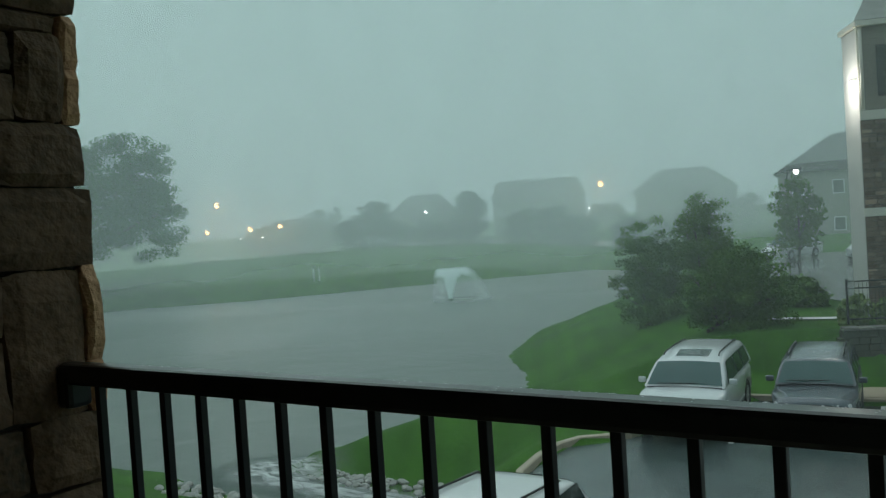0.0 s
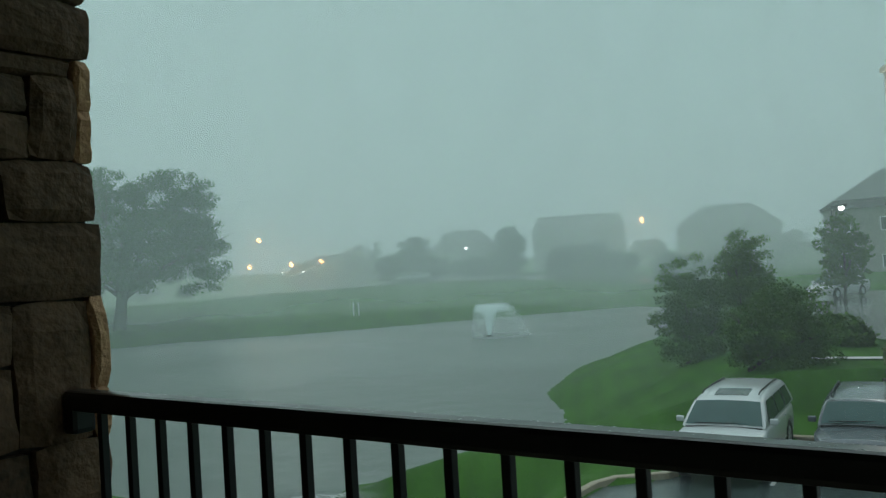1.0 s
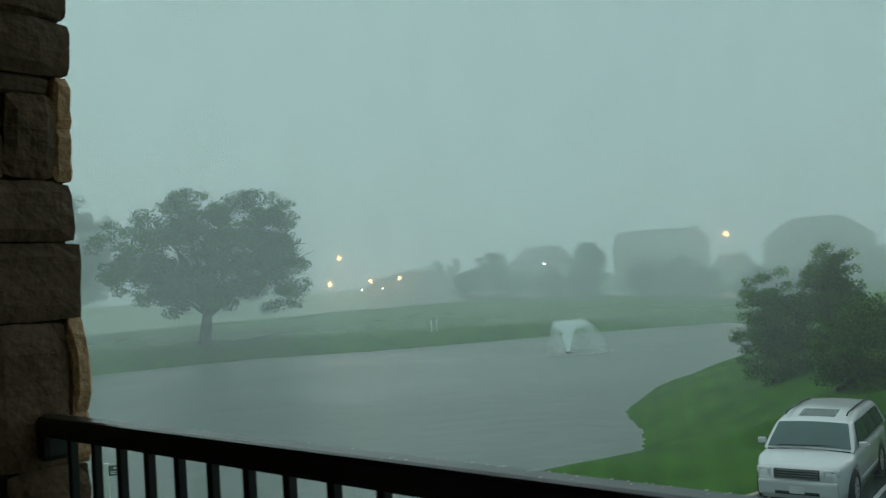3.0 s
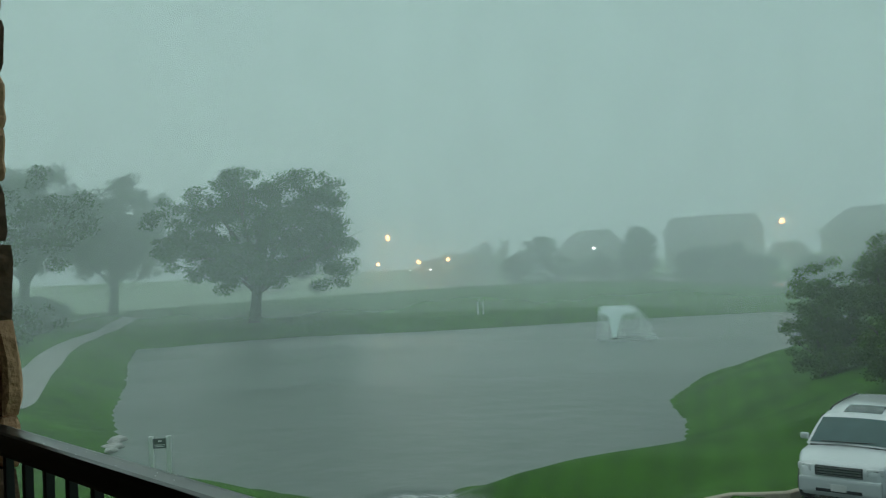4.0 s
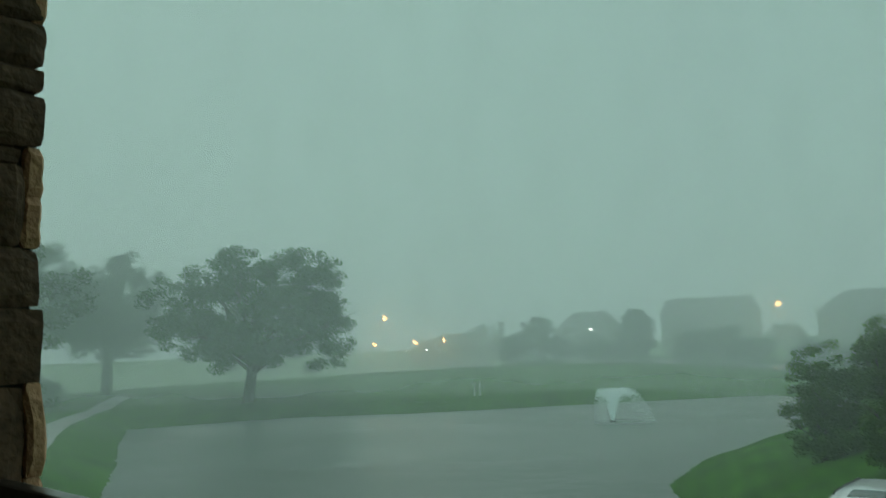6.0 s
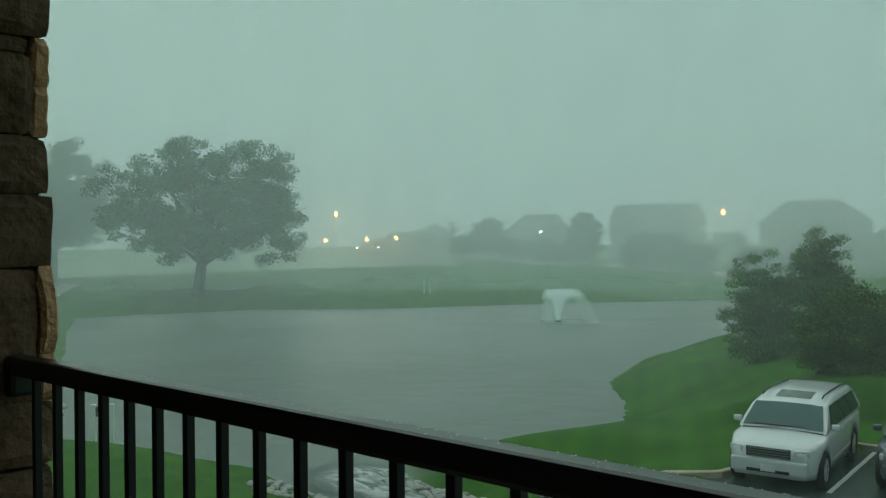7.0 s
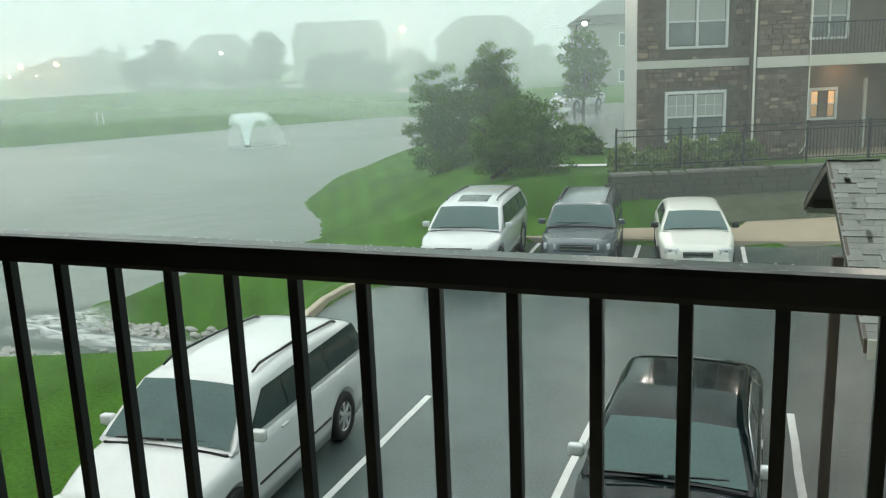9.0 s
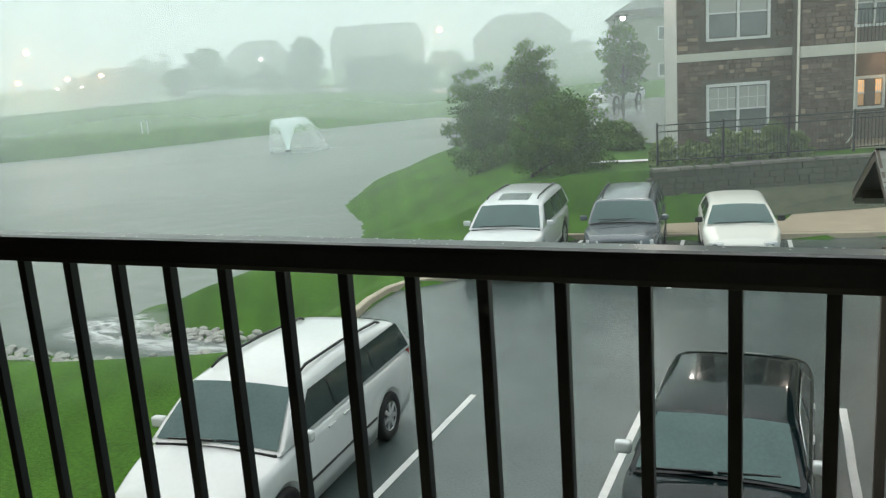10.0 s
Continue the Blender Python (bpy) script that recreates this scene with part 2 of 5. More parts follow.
def ledge_stone_material():
    m = material("ledge_stone", (0.150, 0.108, 0.080), 0.75, scale=4, color2=(0.230, 0.175, 0.135), bump=0.4)
    n, l = m.node_tree.nodes, m.node_tree.links
    geo, ramp, mul = n.new("ShaderNodeNewGeometry"), n.new("ShaderNodeValToRGB"), n.new("ShaderNodeMix")
    ramp.color_ramp.elements[0].color = (0.55, 0.5, 0.45, 1)
    ramp.color_ramp.elements[1].color = (1.9, 1.8, 1.7, 1)
    e = ramp.color_ramp.elements.new(0.75)
    e.color = (1.0, 0.95, 0.9, 1)
    mul.data_type, mul.blend_type = "RGBA", "MULTIPLY"
    mul.inputs["Factor"].default_value = 1
    b = n["Principled BSDF"]
    src = b.inputs["Base Color"].links[0].from_socket
    l.new(geo.outputs["Random Per Island"], ramp.inputs["Fac"])
    l.new(src, mul.inputs["A"])
    l.new(ramp.outputs["Color"], mul.inputs["B"])
    l.new(mul.outputs["Result"], b.inputs["Base Color"])
    return m


LEDGE_STONE = ledge_stone_material()
FAR_WALL = material("far_house_wall", (0.30, 0.29, 0.26), 0.7, scale=0.5, color2=(0.40, 0.39, 0.35))


# ---- mesh helpers ----
def mesh_of(name, bm, mat, smooth=False):
    me = bpy.data.meshes.new(name)
    bm.normal_update()
    bm.to_mesh(me)
    bm.free()
    me.materials.append(mat)
    if smooth:
        me.shade_smooth()
    return me


def part(name, bm, mat, parent=None, label="", smooth=False):
    ob = new(name, mesh_of(name, bm, mat, smooth))
    if parent:
        ob.parent = parent
    return tagged(ob, label)


def thing(name, m, label, category, group="", kind=""):
    e = new(name)
    e.matrix_world = m
    return tagged(e, label, category, group, kind)


def add_box(bm, x0, x1, y0, y1, z0, z1, bevel=0.0, m=None):
    r = bmesh.ops.create_cube(bm, size=1)
    vs = r["verts"]
    for v in vs:
        v.co = Vector(((x0 + x1) / 2 + v.co.x * (x1 - x0), (y0 + y1) / 2 + v.co.y * (y1 - y0), (z0 + z1) / 2 + v.co.z * (z1 - z0)))
    if bevel:
        es = list({e for v in vs for e in v.link_edges})
        r2 = bmesh.ops.bevel(bm, geom=es, offset=bevel, segments=2, affect="EDGES", profile=0.6)
        vs = list({v for f in r2["faces"] for v in f.verts} | {v for v in vs if v.is_valid})
    if m is not None:
        bmesh.ops.transform(bm, matrix=m, verts=vs)
    return vs


def box_bm(x0, x1, y0, y1, z0, z1, bevel=0.0, m=None):
    bm = bmesh.new()
    add_box(bm, x0, x1, y0, y1, z0, z1, bevel, m)
    return bm


def add_tube(bm, pts, radii, sides=8, cap=True):
    rings = []
    for i, p in enumerate(pts):
        p = Vector(p)
        d = (Vector(pts[min(i + 1, len(pts) - 1)]) - Vector(pts[max(i - 1, 0)])).normalized()
        a = d.orthogonal().normalized()
        b = d.cross(a)
        r = radii[i] if hasattr(radii, "__len__") else radii
        rings.append([bm.verts.new(p + (a * math.cos(k * math.tau / sides) + b * math.sin(k * math.tau / sides)) * r) for k in range(sides)])
    for r0, r1 in zip(rings, rings[1:]):
        best = min(range(sides), key=lambda s: (r0[0].co - r1[s].co).length)
        for k in range(sides):
            bm.faces.new((r0[k], r0[(k + 1) % sides], r1[(k + 1 + best) % sides], r1[(k + best) % sides]))
    if cap:
        bm.faces.new(rings[0][::-1])
        bm.faces.new(rings[-1])
    return bm


# ---- ground ----
WATER_Z = -1.4
POND = [(-29.8, 12.5), (-25.1, 12.6), (-21.9, 14.0), (-19.3, 14.6), (-16.5, 13.6), (-13.2, 13.9), (-10.6, 14.9), (-10.8, 15.9), (-13.2, 15.6), (-15.8, 16.2),
        (-16.2, 18.0), (-15.4, 20.9), (-14.2, 23.8), (-13.8, 27.0), (-16.1, 31.3), (-18.7, 34.4), (-19.7, 36.2), (-22.4, 45.2), (-23.1, 54.8), (-24.5, 62.5),
        (-26, 76), (-31, 90), (-41.1, 95.2), (-50.1, 83.5), (-64.2, 62.2), (-73.4, 54.2), (-77.8, 43.2), (-79.1, 37.1), (-66, 30.2), (-52.9, 24.1), (-41.6, 18.2),
        (-35.8, 15.9), (-33.4, 15.2)]
LOT = [(-5.7, 3.0), (-5.9, 12.0), (-6.8, 14.0), (-7.0, 16.3), (-6.4, 17.1), (-5.75, 17.9), (-5.9, 22.2), (-1.5, 22.7), (1.4, 22.95), (3.5, 23.35), (26, 29.0), (30, 3.0)]
WALKWAY = [(-3.2, 22.7), (-1.5, 22.87), (1.4, 23.12), (3.5, 23.52), (26, 29.17), (26, 33.5), (10, 29.4), (3.7, 27.1), (1.6, 26.3), (1.35, 24.95), (-1.7, 24.15), (-3.0, 23.6)]
FAR_LOT = [(-3.4, 32.6), (-6.6, 36.5), (-9.4, 43), (-12.5, 52), (-15, 64), (10, 66), (10, 47), (2, 43), (-2.2, 33.2)]


def to_polygon(px, py, poly):
    """Distance to a closed outline, negative inside."""
    d = np.full(px.shape, 1e9)
    inside = np.zeros(px.shape, bool)
    for (ax, ay), (bx, by) in zip(poly, poly[1:] + poly[:1]):
        ex, ey = bx - ax, by - ay
        t = np.clip(((px - ax) * ex + (py - ay) * ey) / (ex * ex + ey * ey), 0, 1)
        d = np.minimum(d, np.hypot(px - ax - t * ex, py - ay - t * ey))
        with np.errstate(divide="ignore", invalid="ignore"):
            inside ^= ((ay > py) != (by > py)) & (px < (bx - ax) * (py - ay) / (by - ay + 1e-12) + ax)
    return np.where(inside, -d, d)


def step(a, b, v):
    t = np.clip((v - a) / (b - a), 0, 1)
    return t * t * (3 - 2 * t)


FACE_DIR = (0.906, 0.423)
FACE_NORMAL = (0.423, -0.906)


def height(x, y):
    x, y = np.asarray(x, float), np.asarray(y, float)
    pond, lot = to_polygon(x, y, POND), to_polygon(x, y, LOT)
    # upland beyond the far dam, terrace of the apartment house, lower lawn to the west
    far = (x + 64.2) * -0.83 + (y - 62.2) * 0.557   # metres beyond the far shore line
    far = np.maximum(far, 0)
    base = -0.75 + 0.7 * step(-30, -12, x) + 3.7 * step(2, 30, far) * step(-150, -60, x + 0.0 * y)
    base = base + 0.6 * step(0, 40, -x - 75)
    face = (x + 2.4) * FACE_NORMAL[0] + (y - 28.3) * FACE_NORMAL[1]   # in front of the facade
    terr = 1.5 * step(2.62, 2.35, face) * step(-12, -5.5, x + 0.25 * (y - 28))
    knoll = 1.0 * step(-13, -6, x) * step(-1.5, -5.5, x) * step(20, 27, y) * step(75, 40, y)
    bank = 0.75 * step(4.4, 2.7, face) * step(-7, -3, x + 0.25 * (y - 28)) * step(22.8, 24.2, y)
    far_lot = to_polygon(x, y, FAR_LOT)
    base = np.maximum(base, np.maximum(np.maximum(terr, bank), knoll * 0.75))
    flat = step(3.0, 0.5, far_lot)
    base = base * (1 - flat) + 1.47 * flat
    z = WATER_Z + (base - WATER_Z) * step(-0.15, 4.5, pond) ** 0.85
    z = np.where(pond < 0, WATER_Z - 0.9 * step(0, 4, -pond) - 0.02, z)
    near = step(2.2, 0.0, lot)
    z = z * (1 - near) + 0.12 * near
    z = np.where(to_polygon(x, y, WALKWAY) < 0.15, 0.11, z)
    return np.where(lot < 0.02, -0.06, z)


def ground_sheet():
    xs = np.concatenate([np.array([-4000, -2000, -1000, -600, -400, -300, -240]), np.arange(-200, -100, 5), np.arange(-100, -36, 1.6), np.arange(-36, 8, 0.4), np.arange(8, 40, 2), np.array([45, 60, 90, 150, 300, 700, 1500, 4000])])
    ys = np.concatenate([np.array([-4000, -1000, -300, -100, -40, -15, -5]), np.arange(0, 40, 0.4), np.arange(40, 110, 1.3), np.arange(110, 220, 5), np.array([230, 260, 320, 420, 600, 1000, 2000, 4000])])
    gx, gy = np.meshgrid(xs, ys)
    gz = height(gx, gy)
    nx, ny = len(xs), len(ys)
    me = bpy.data.meshes.new("ground")
    idx = np.arange(nx * ny).reshape(ny, nx)
    quads = np.stack([idx[:-1, :-1], idx[:-1, 1:], idx[1:, 1:], idx[1:, :-1]], -1).reshape(-1, 4)
    me.from_pydata(np.stack([gx, gy, gz], -1).reshape(-1, 3).tolist(), [], quads.tolist())
    me.materials.append(GRASS)
    me.shade_smooth()
    return tagged(new("ground", me), "mown wet green lawn sloping down to the pond", "lawn", kind="structure")


def height_at(x, y):
    return float(height(np.array([x]), np.array([y]))[0])


ground_sheet()


def flat_polygon(name, poly, z, mat, label, category, thick=0.0):
    bm = bmesh.new()
    f = bm.faces.new([bm.verts.new((x, y, z)) for x, y in poly])
    if f.normal.z < 0:
        f.normal_flip()
    bm.normal_update()
    if f.normal.z < 0:
        f.normal_flip()
    return tagged(part(name, bm, mat), label, category, kind="structure")


flat_polygon("parking_lot", LOT, 0.0, ASPHALT, "dark wet asphalt parking lot with puddles", "parking lot")


def pond_water():
    xs = np.concatenate([np.arange(-95, -36, 1.2), np.arange(-36, -8, 0.35)])
    ys = np.concatenate([np.arange(8, 44, 0.35), np.arange(44, 104, 1.2)])
    gx, gy = np.meshgrid(xs, ys)
    idx = np.arange(gx.size).reshape(gx.shape)
    gz = np.array([[WATER_Z + 0.03 * noise.noise((x * 0.8, y * 0.8, 0)) for x in xs] for y in ys])
    q = np.stack([idx[:-1, :-1], idx[:-1, 1:], idx[1:, 1:], idx[1:, :-1]], -1).reshape(-1, 4)
    keep = (to_polygon(gx, gy, POND) < 1.5).ravel()
    q = q[keep[q].all(1)]
    me = bpy.data.meshes.new("pond")
    me.from_pydata(np.stack([gx, gy, gz], -1).reshape(-1, 3).tolist(), [], q.tolist())
    me.materials.append(WATER)
    me.shade_smooth()
    return tagged(new("pond", me), "grey rain-beaten pond water", "pond", kind="structure")


pond_water()


# ---- kerbs, markings, paths ----
def strip(name, pts, width, lift, mat, label, category, drape=True, z=0.0, segs=1):
    """A ribbon along a line, laid on the ground."""
    fine = []
    for a, b in zip(pts, pts[1:]):
        n = max(1, int((Vector(b) - Vector(a)).length / 1.2)) if drape else 1
        fine += [Vector(a).lerp(Vector(b), k / n) for k in range(n)]
    fine.append(Vector(pts[-1]))
    bm, rows = bmesh.new(), []
    for i, p in enumerate(fine):
        d = (fine[min(i + 1, len(fine) - 1)] - fine[max(i - 1, 0)]).normalized()
        s = Vector((-d.y, d.x)) * width / 2
        row = []
        for k in (-1, -0.5, 0, 0.5, 1):
            q = p + s * k
            row.append(bm.verts.new((q.x, q.y, (height_at(q.x, q.y) if drape else z) + lift)))
        rows.append(row)
    for r0, r1 in zip(rows, rows[1:]):
        for k in range(4):
            bm.faces.new((r0[k], r0[k + 1], r1[k + 1], r1[k]))
    bmesh.ops.recalc_face_normals(bm, faces=bm.faces)
    if bm.faces[:][0].normal.z < 0:
        bmesh.ops.reverse_faces(bm, faces=bm.faces)
    return tagged(part(name, bm, mat), label, category, kind="structure")


def kerb_run(pts, label):
    bm, rings = bmesh.new(), []
    prof = [(-0.02, -0.05), (0.0, 0.13), (0.03, 0.15), (0.15, 0.15), (0.16, -0.05)]
    for i, p in enumerate(pts):
        p = Vector(p)
        a, b = Vector(pts[max(i - 1, 0)]), Vector(pts[min(i + 1, len(pts) - 1)])
        d = (b - a).normalized()
        s = Vector((-d.y, d.x))
        rings.append([bm.verts.new((p.x + s.x * o, p.y + s.y * o, z)) for o, z in prof])
    for r0, r1 in zip(rings, rings[1:]):
        for k in range(len(prof) - 1):
            bm.faces.new((r0[k], r0[k + 1], r1[k + 1], r1[k]))
    bmesh.ops.recalc_face_normals(bm, faces=bm.faces)
    return tagged(part("kerb", bm, CONCRETE), label, "kerb", kind="structure")


kerb_run([(-5.7, 3.0), (-5.9, 12.0), (-6.3, 13.0), (-6.8, 14.0), (-7.0, 15.2), (-7.0, 16.2), (-6.8, 16.8), (-6.3, 17.2), (-5.9, 17.6), (-5.75, 18.2), (-5.85, 20.5), (-5.9, 22.15)],
         "pale concrete kerb round the parking lot")
kerb_run([(-5.9, 22.2), (-3.7, 22.45), (-1.5, 22.7), (1.4, 22.95), (3.5, 23.35), (26, 29.0)], "pale concrete kerb before the far parking row")
flat_polygon("sidewalk", WALKWAY, 0.152, CONCRETE, "tan wet concrete sidewalk beyond the parked cars", "sidewalk")


def stall_lines():
    near = [((-2.75, 3.6), (-2.78, 10.8)), ((-0.03, 3.6), (-0.09, 11.1)), ((2.9, 5.0), (2.62, 11.6))]
    far = [((-3.7, 17.9), (-3.98, 22.3)), ((-0.8, 17.6), (-1.2, 22.6)), ((1.9, 18.0), (1.5, 22.85)), ((4.6, 18.6), (4.3, 23.4))]
    for a, b in near + far:
        bm = bmesh.new()
        d = (Vector(b) - Vector(a)).normalized()
        s = Vector((-d.y, d.x)) * 0.052
        n = 14
        rows = []
        for i in range(n + 1):
            p = Vector(a).lerp(Vector(b), i / n)
            j = random.uniform(-0.006, 0.006)
            rows.append([bm.verts.new((p.x + s.x * k + j, p.y + s.y * k, 0.005)) for k in (1, -1)])
        for r0, r1 in zip(rows, rows[1:]):
            bm.faces.new((r0[0], r0[1], r1[1], r1[0]))
        bmesh.ops.recalc_face_normals(bm, faces=bm.faces)
        tagged(part("stall_line", bm, LINE_PAINT), "worn white painted parking stall line on asphalt", "road marking", "stall lines", "structure")


stall_lines()
def eased(pts, n=6):
    """A smooth line through the given points."""
    out, v = [], [Vector(p) for p in pts]
    for i in range(len(v) - 1):
        a, b, c, d = v[max(i - 1, 0)], v[i], v[i + 1], v[min(i + 2, len(v) - 1)]
        for k in range(n):
            t = k / n
            out.append(0.5 * (2 * b + (c - a) * t + (2 * a - 5 * b + 4 * c - d) * t * t + (3 * b - a - 3 * c + d) * t ** 3))
    return out + [v[-1]]


strip("footpath", eased([(-35.4, 8.7), (-38.9, 12.1), (-44.4, 14.7), (-51.4, 17.8), (-57.3, 20.6), (-65.3, 24.2), (-75.2, 29.3), (-85.2, 35.5), (-93.2, 41.2), (-98.5, 46.5)]), 2.2, 0.05, PATH_CONCRETE,
      "pale wet concrete footpath curving round the pond", "footpath")
strip("far_road", [(-150, 15), (-118, 45), (-97, 72), (-88, 83), (-72, 98), (-60, 107), (-44, 116), (-20, 128), (20, 150)], 3.6, 0.05, FAR_ASPHALT,
      "wet grey road along the far bank", "road")
strip("far_side_road", [(-91, 79), (-100, 88), (-112, 97), (-130, 106)], 7.0, 0.07, FAR_ASPHALT, "wet grey side road shining in the rain", "road")


# ---- balcony ----
RAIL_LOW, PITCH, FLOOR_Z = 4.95, 0.1206, 3.93


def balcony_railing():
    r = thing("balcony_railing", pose(0, 0, FLOOR_Z), "black painted metal balcony railing with square balusters, wet on top", "railing")
    n, h = 38, RAIL_LOW - FLOOR_Z
    part("top_rail", box_bm(-0.132, PITCH * n, -0.029, 0.027, h, h + 0.052, 0.011), BLACK_METAL, r)
    part("bottom_rail", box_bm(-0.10, PITCH * n, -0.02, 0.02, 0.07, 0.105, 0.006), BLACK_METAL, r)
    part("end_bracket", box_bm(-0.138, -0.085, -0.032, 0.036, h - 0.060, h + 0.048, 0.014), BLACK_METAL, r)
    me = mesh_of("baluster", box_bm(-0.0095, 0.0095, -0.0095, 0.0095, 0.1, h + 0.004, 0.002), BLACK_METAL)
    for k in range(n):
        o = new("baluster", me)
        o.parent = r
        o.location = (PITCH * k, 0, 0)
    bm = bmesh.new()
    rnd = random.Random(5)
    for _ in range(260):
        x, y, s = rnd.uniform(-0.05, PITCH * n), rnd.choice((rnd.uniform(-0.02, 0.02), 0.017)), rnd.uniform(0.0006, 0.0016)
        bmesh.ops.create_icosphere(bm, subdivisions=1, radius=1, matrix=Matrix.Translation((x, y, h + 0.052)) @ Matrix.Diagonal((s * rnd.uniform(1, 2.4), s, s * 0.7, 1)))
    d = part("rain_water", bm, DROPS, r, "clear rain drops standing on the rail", True)
    d["kind"] = "stuff"


balcony_railing()


def stone_bm(x0, x1, z0, z1, y0, y1, rnd):
    """One rough-faced veneer stone."""
    bm = bmesh.new()
    add_box(bm, x0, x1, y0, y1, z0, z1)
    bmesh.ops.subdivide_edges(bm, edges=bm.edges[:], cuts=4, use_grid_fill=True)
    cx, cz, sx, sz = (x0 + x1) / 2, (z0 + z1) / 2, (x1 - x0) / 2, (z1 - z0) / 2
    seed = Vector((rnd.uniform(0, 90), rnd.uniform(0, 90), rnd.uniform(0, 90)))
    for v in bm.verts:
        u, w = (v.co.x - cx) / sx, (v.co.z - cz) / sz
        r = 0.014
        v.co.x -= math.copysign(max(0, abs(w) - 0.6) ** 2 * r * 2.5, u) if abs(u) > 0.9 else 0
        v.co.z -= math.copysign(max(0, abs(u) - 0.6) ** 2 * r * 2.5, w) if abs(w) > 0.9 else 0
        edge = max(abs(u), abs(w))
        if v.co.y < (y0 + y1) / 2:
            v.co.y += 0.016 * max(0, edge - 0.75) / 0.25
        n3 = noise.noise_vector(v.co * 7 + seed) * 0.015 + noise.noise_vector(v.co * 24 + seed) * 0.007
        v.co += Vector((n3.x * 0.8, n3.y, n3.z * 0.6))
    return bm


def stone_pillar():
    """Its stone face looks along the railing; local x runs out of the balcony, -y out of the face."""
    core = tagged(part("stone_pillar", box_bm(-0.95, 0.086, 0.045, 0.60, 2.6, 6.86), PILLAR_MORTAR),
                  "stone veneer pillar of rough brown blocks with dark joints beside the railing", "pillar", kind="structure")
    core.matrix_world = pose(-0.13, 0, 0, 0, 0, 90)
    rnd = random.Random(11)
    # ends along the face, bottom, top
    face = [(-0.24, 0.098, 6.235, 6.34), (-0.14, 0.102, 6.105, 6.225), (-0.52, 0.100, 6.030, 6.095), (-0.34, 0.105, 5.882, 6.020), (-0.205, 0.047, 5.824, 5.870), (-0.072, 0.050, 5.606, 5.815),
            (-0.47, -0.084, 5.722, 5.812), (-0.42, -0.082, 5.606, 5.712), (-0.148, 0.101, 5.447, 5.594), (-0.44, -0.165, 5.532, 5.594), (-0.40, -0.168, 5.447, 5.522), (-0.25, 0.108, 5.243, 5.433),
            (-0.62, -0.265, 5.243, 5.433), (-0.136, 0.064, 4.872, 5.230), (-0.50, -0.150, 5.088, 5.230), (-0.46, -0.148, 4.872, 5.076), (-0.095, 0.103, 4.690, 4.858), (-0.42, -0.108, 4.700, 4.858),
            (-0.30, 0.098, 4.520, 4.678), (-0.12, 0.104, 4.360, 4.508), (-0.45, -0.132, 4.360, 4.508), (-0.26, 0.100, 4.150, 4.348), (-0.16, 0.096, 3.960, 4.138)]
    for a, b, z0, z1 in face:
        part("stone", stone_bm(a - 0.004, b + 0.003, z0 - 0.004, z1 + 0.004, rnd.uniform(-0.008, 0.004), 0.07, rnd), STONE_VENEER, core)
    # the ends of the stones that turn the outer corner, daylight painted on as paler colour
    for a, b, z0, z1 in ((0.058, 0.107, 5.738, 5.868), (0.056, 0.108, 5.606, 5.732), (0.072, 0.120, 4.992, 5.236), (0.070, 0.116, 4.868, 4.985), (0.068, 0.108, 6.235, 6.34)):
        part("corner_stone", stone_bm(a - 0.002, b, z0 - 0.003, z1 + 0.004, rnd.uniform(0.0, 0.006), 0.12, rnd), DAYLIT_STONE, core, "stone end painted paler as daylit")
    # the stones further in and above
    z = 3.95
    while z < 6.8:
        h = rnd.uniform(0.10, 0.18)
        x = -0.47 if z < 6.34 else 0.09
        while x > -0.9:
            l = rnd.uniform(0.16, 0.34)
            if z < 6.34 and x > -0.6:
                x -= 0.16
                continue
            part("stone", stone_bm(max(x - l, -0.95), x - 0.012, z, z + h - 0.012, rnd.uniform(-0.008, 0.002), 0.07, rnd), STONE_VENEER, core)
            x -= l
        z += h


stone_pillar()
# unseen ceiling and walls close the balcony and darken the railing
tagged(part("balcony_floor", box_bm(-1.7, 9, -2.6, 0.3, 3.7, FLOOR_Z), CONCRETE), "plain concrete balcony floor", "floor", kind="structure")
# the added ceiling is pale to throw light back on the pillar
tagged(part("unseen_ceiling", box_bm(-1.7, 9, -2.6, 0.3, 6.85, 7.05), TRIM), "plain unseen balcony ceiling that shades the railing", "ceiling", kind="structure")
tagged(part("wall_behind", box_bm(-14, 20, -3.0, -2.6, -0.2, 10), SIDING), "plain brown wall behind the balcony", "wall", kind="structure")
tagged(part("wall_side", box_bm(-1.9, -1.7, -2.6, 0.3, 3.0, 7.6), SIDING), "plain brown side wall of the balcony", "wall", kind="structure")


# ---- cars ----
def curve_at(pts, v):
    for (a, p), (b, q) in zip(pts, pts[1:]):
        if v <= b:
            t = max(0, (v - a) / (b - a))
            t = t * t * (3 - 2 * t) * 0.5 + t * 0.5
            return p + (q - p) * t
    return pts[-1][1]


def grid_faces(bm, rows, closed=False):
    for r0, r1 in zip(rows, rows[1:]):
        for k in range(len(r0) - (0 if closed else 1)):
            j = (k + 1) % len(r0)
            bm.faces.new((r0[k], r0[j], r1[j], r1[k]))


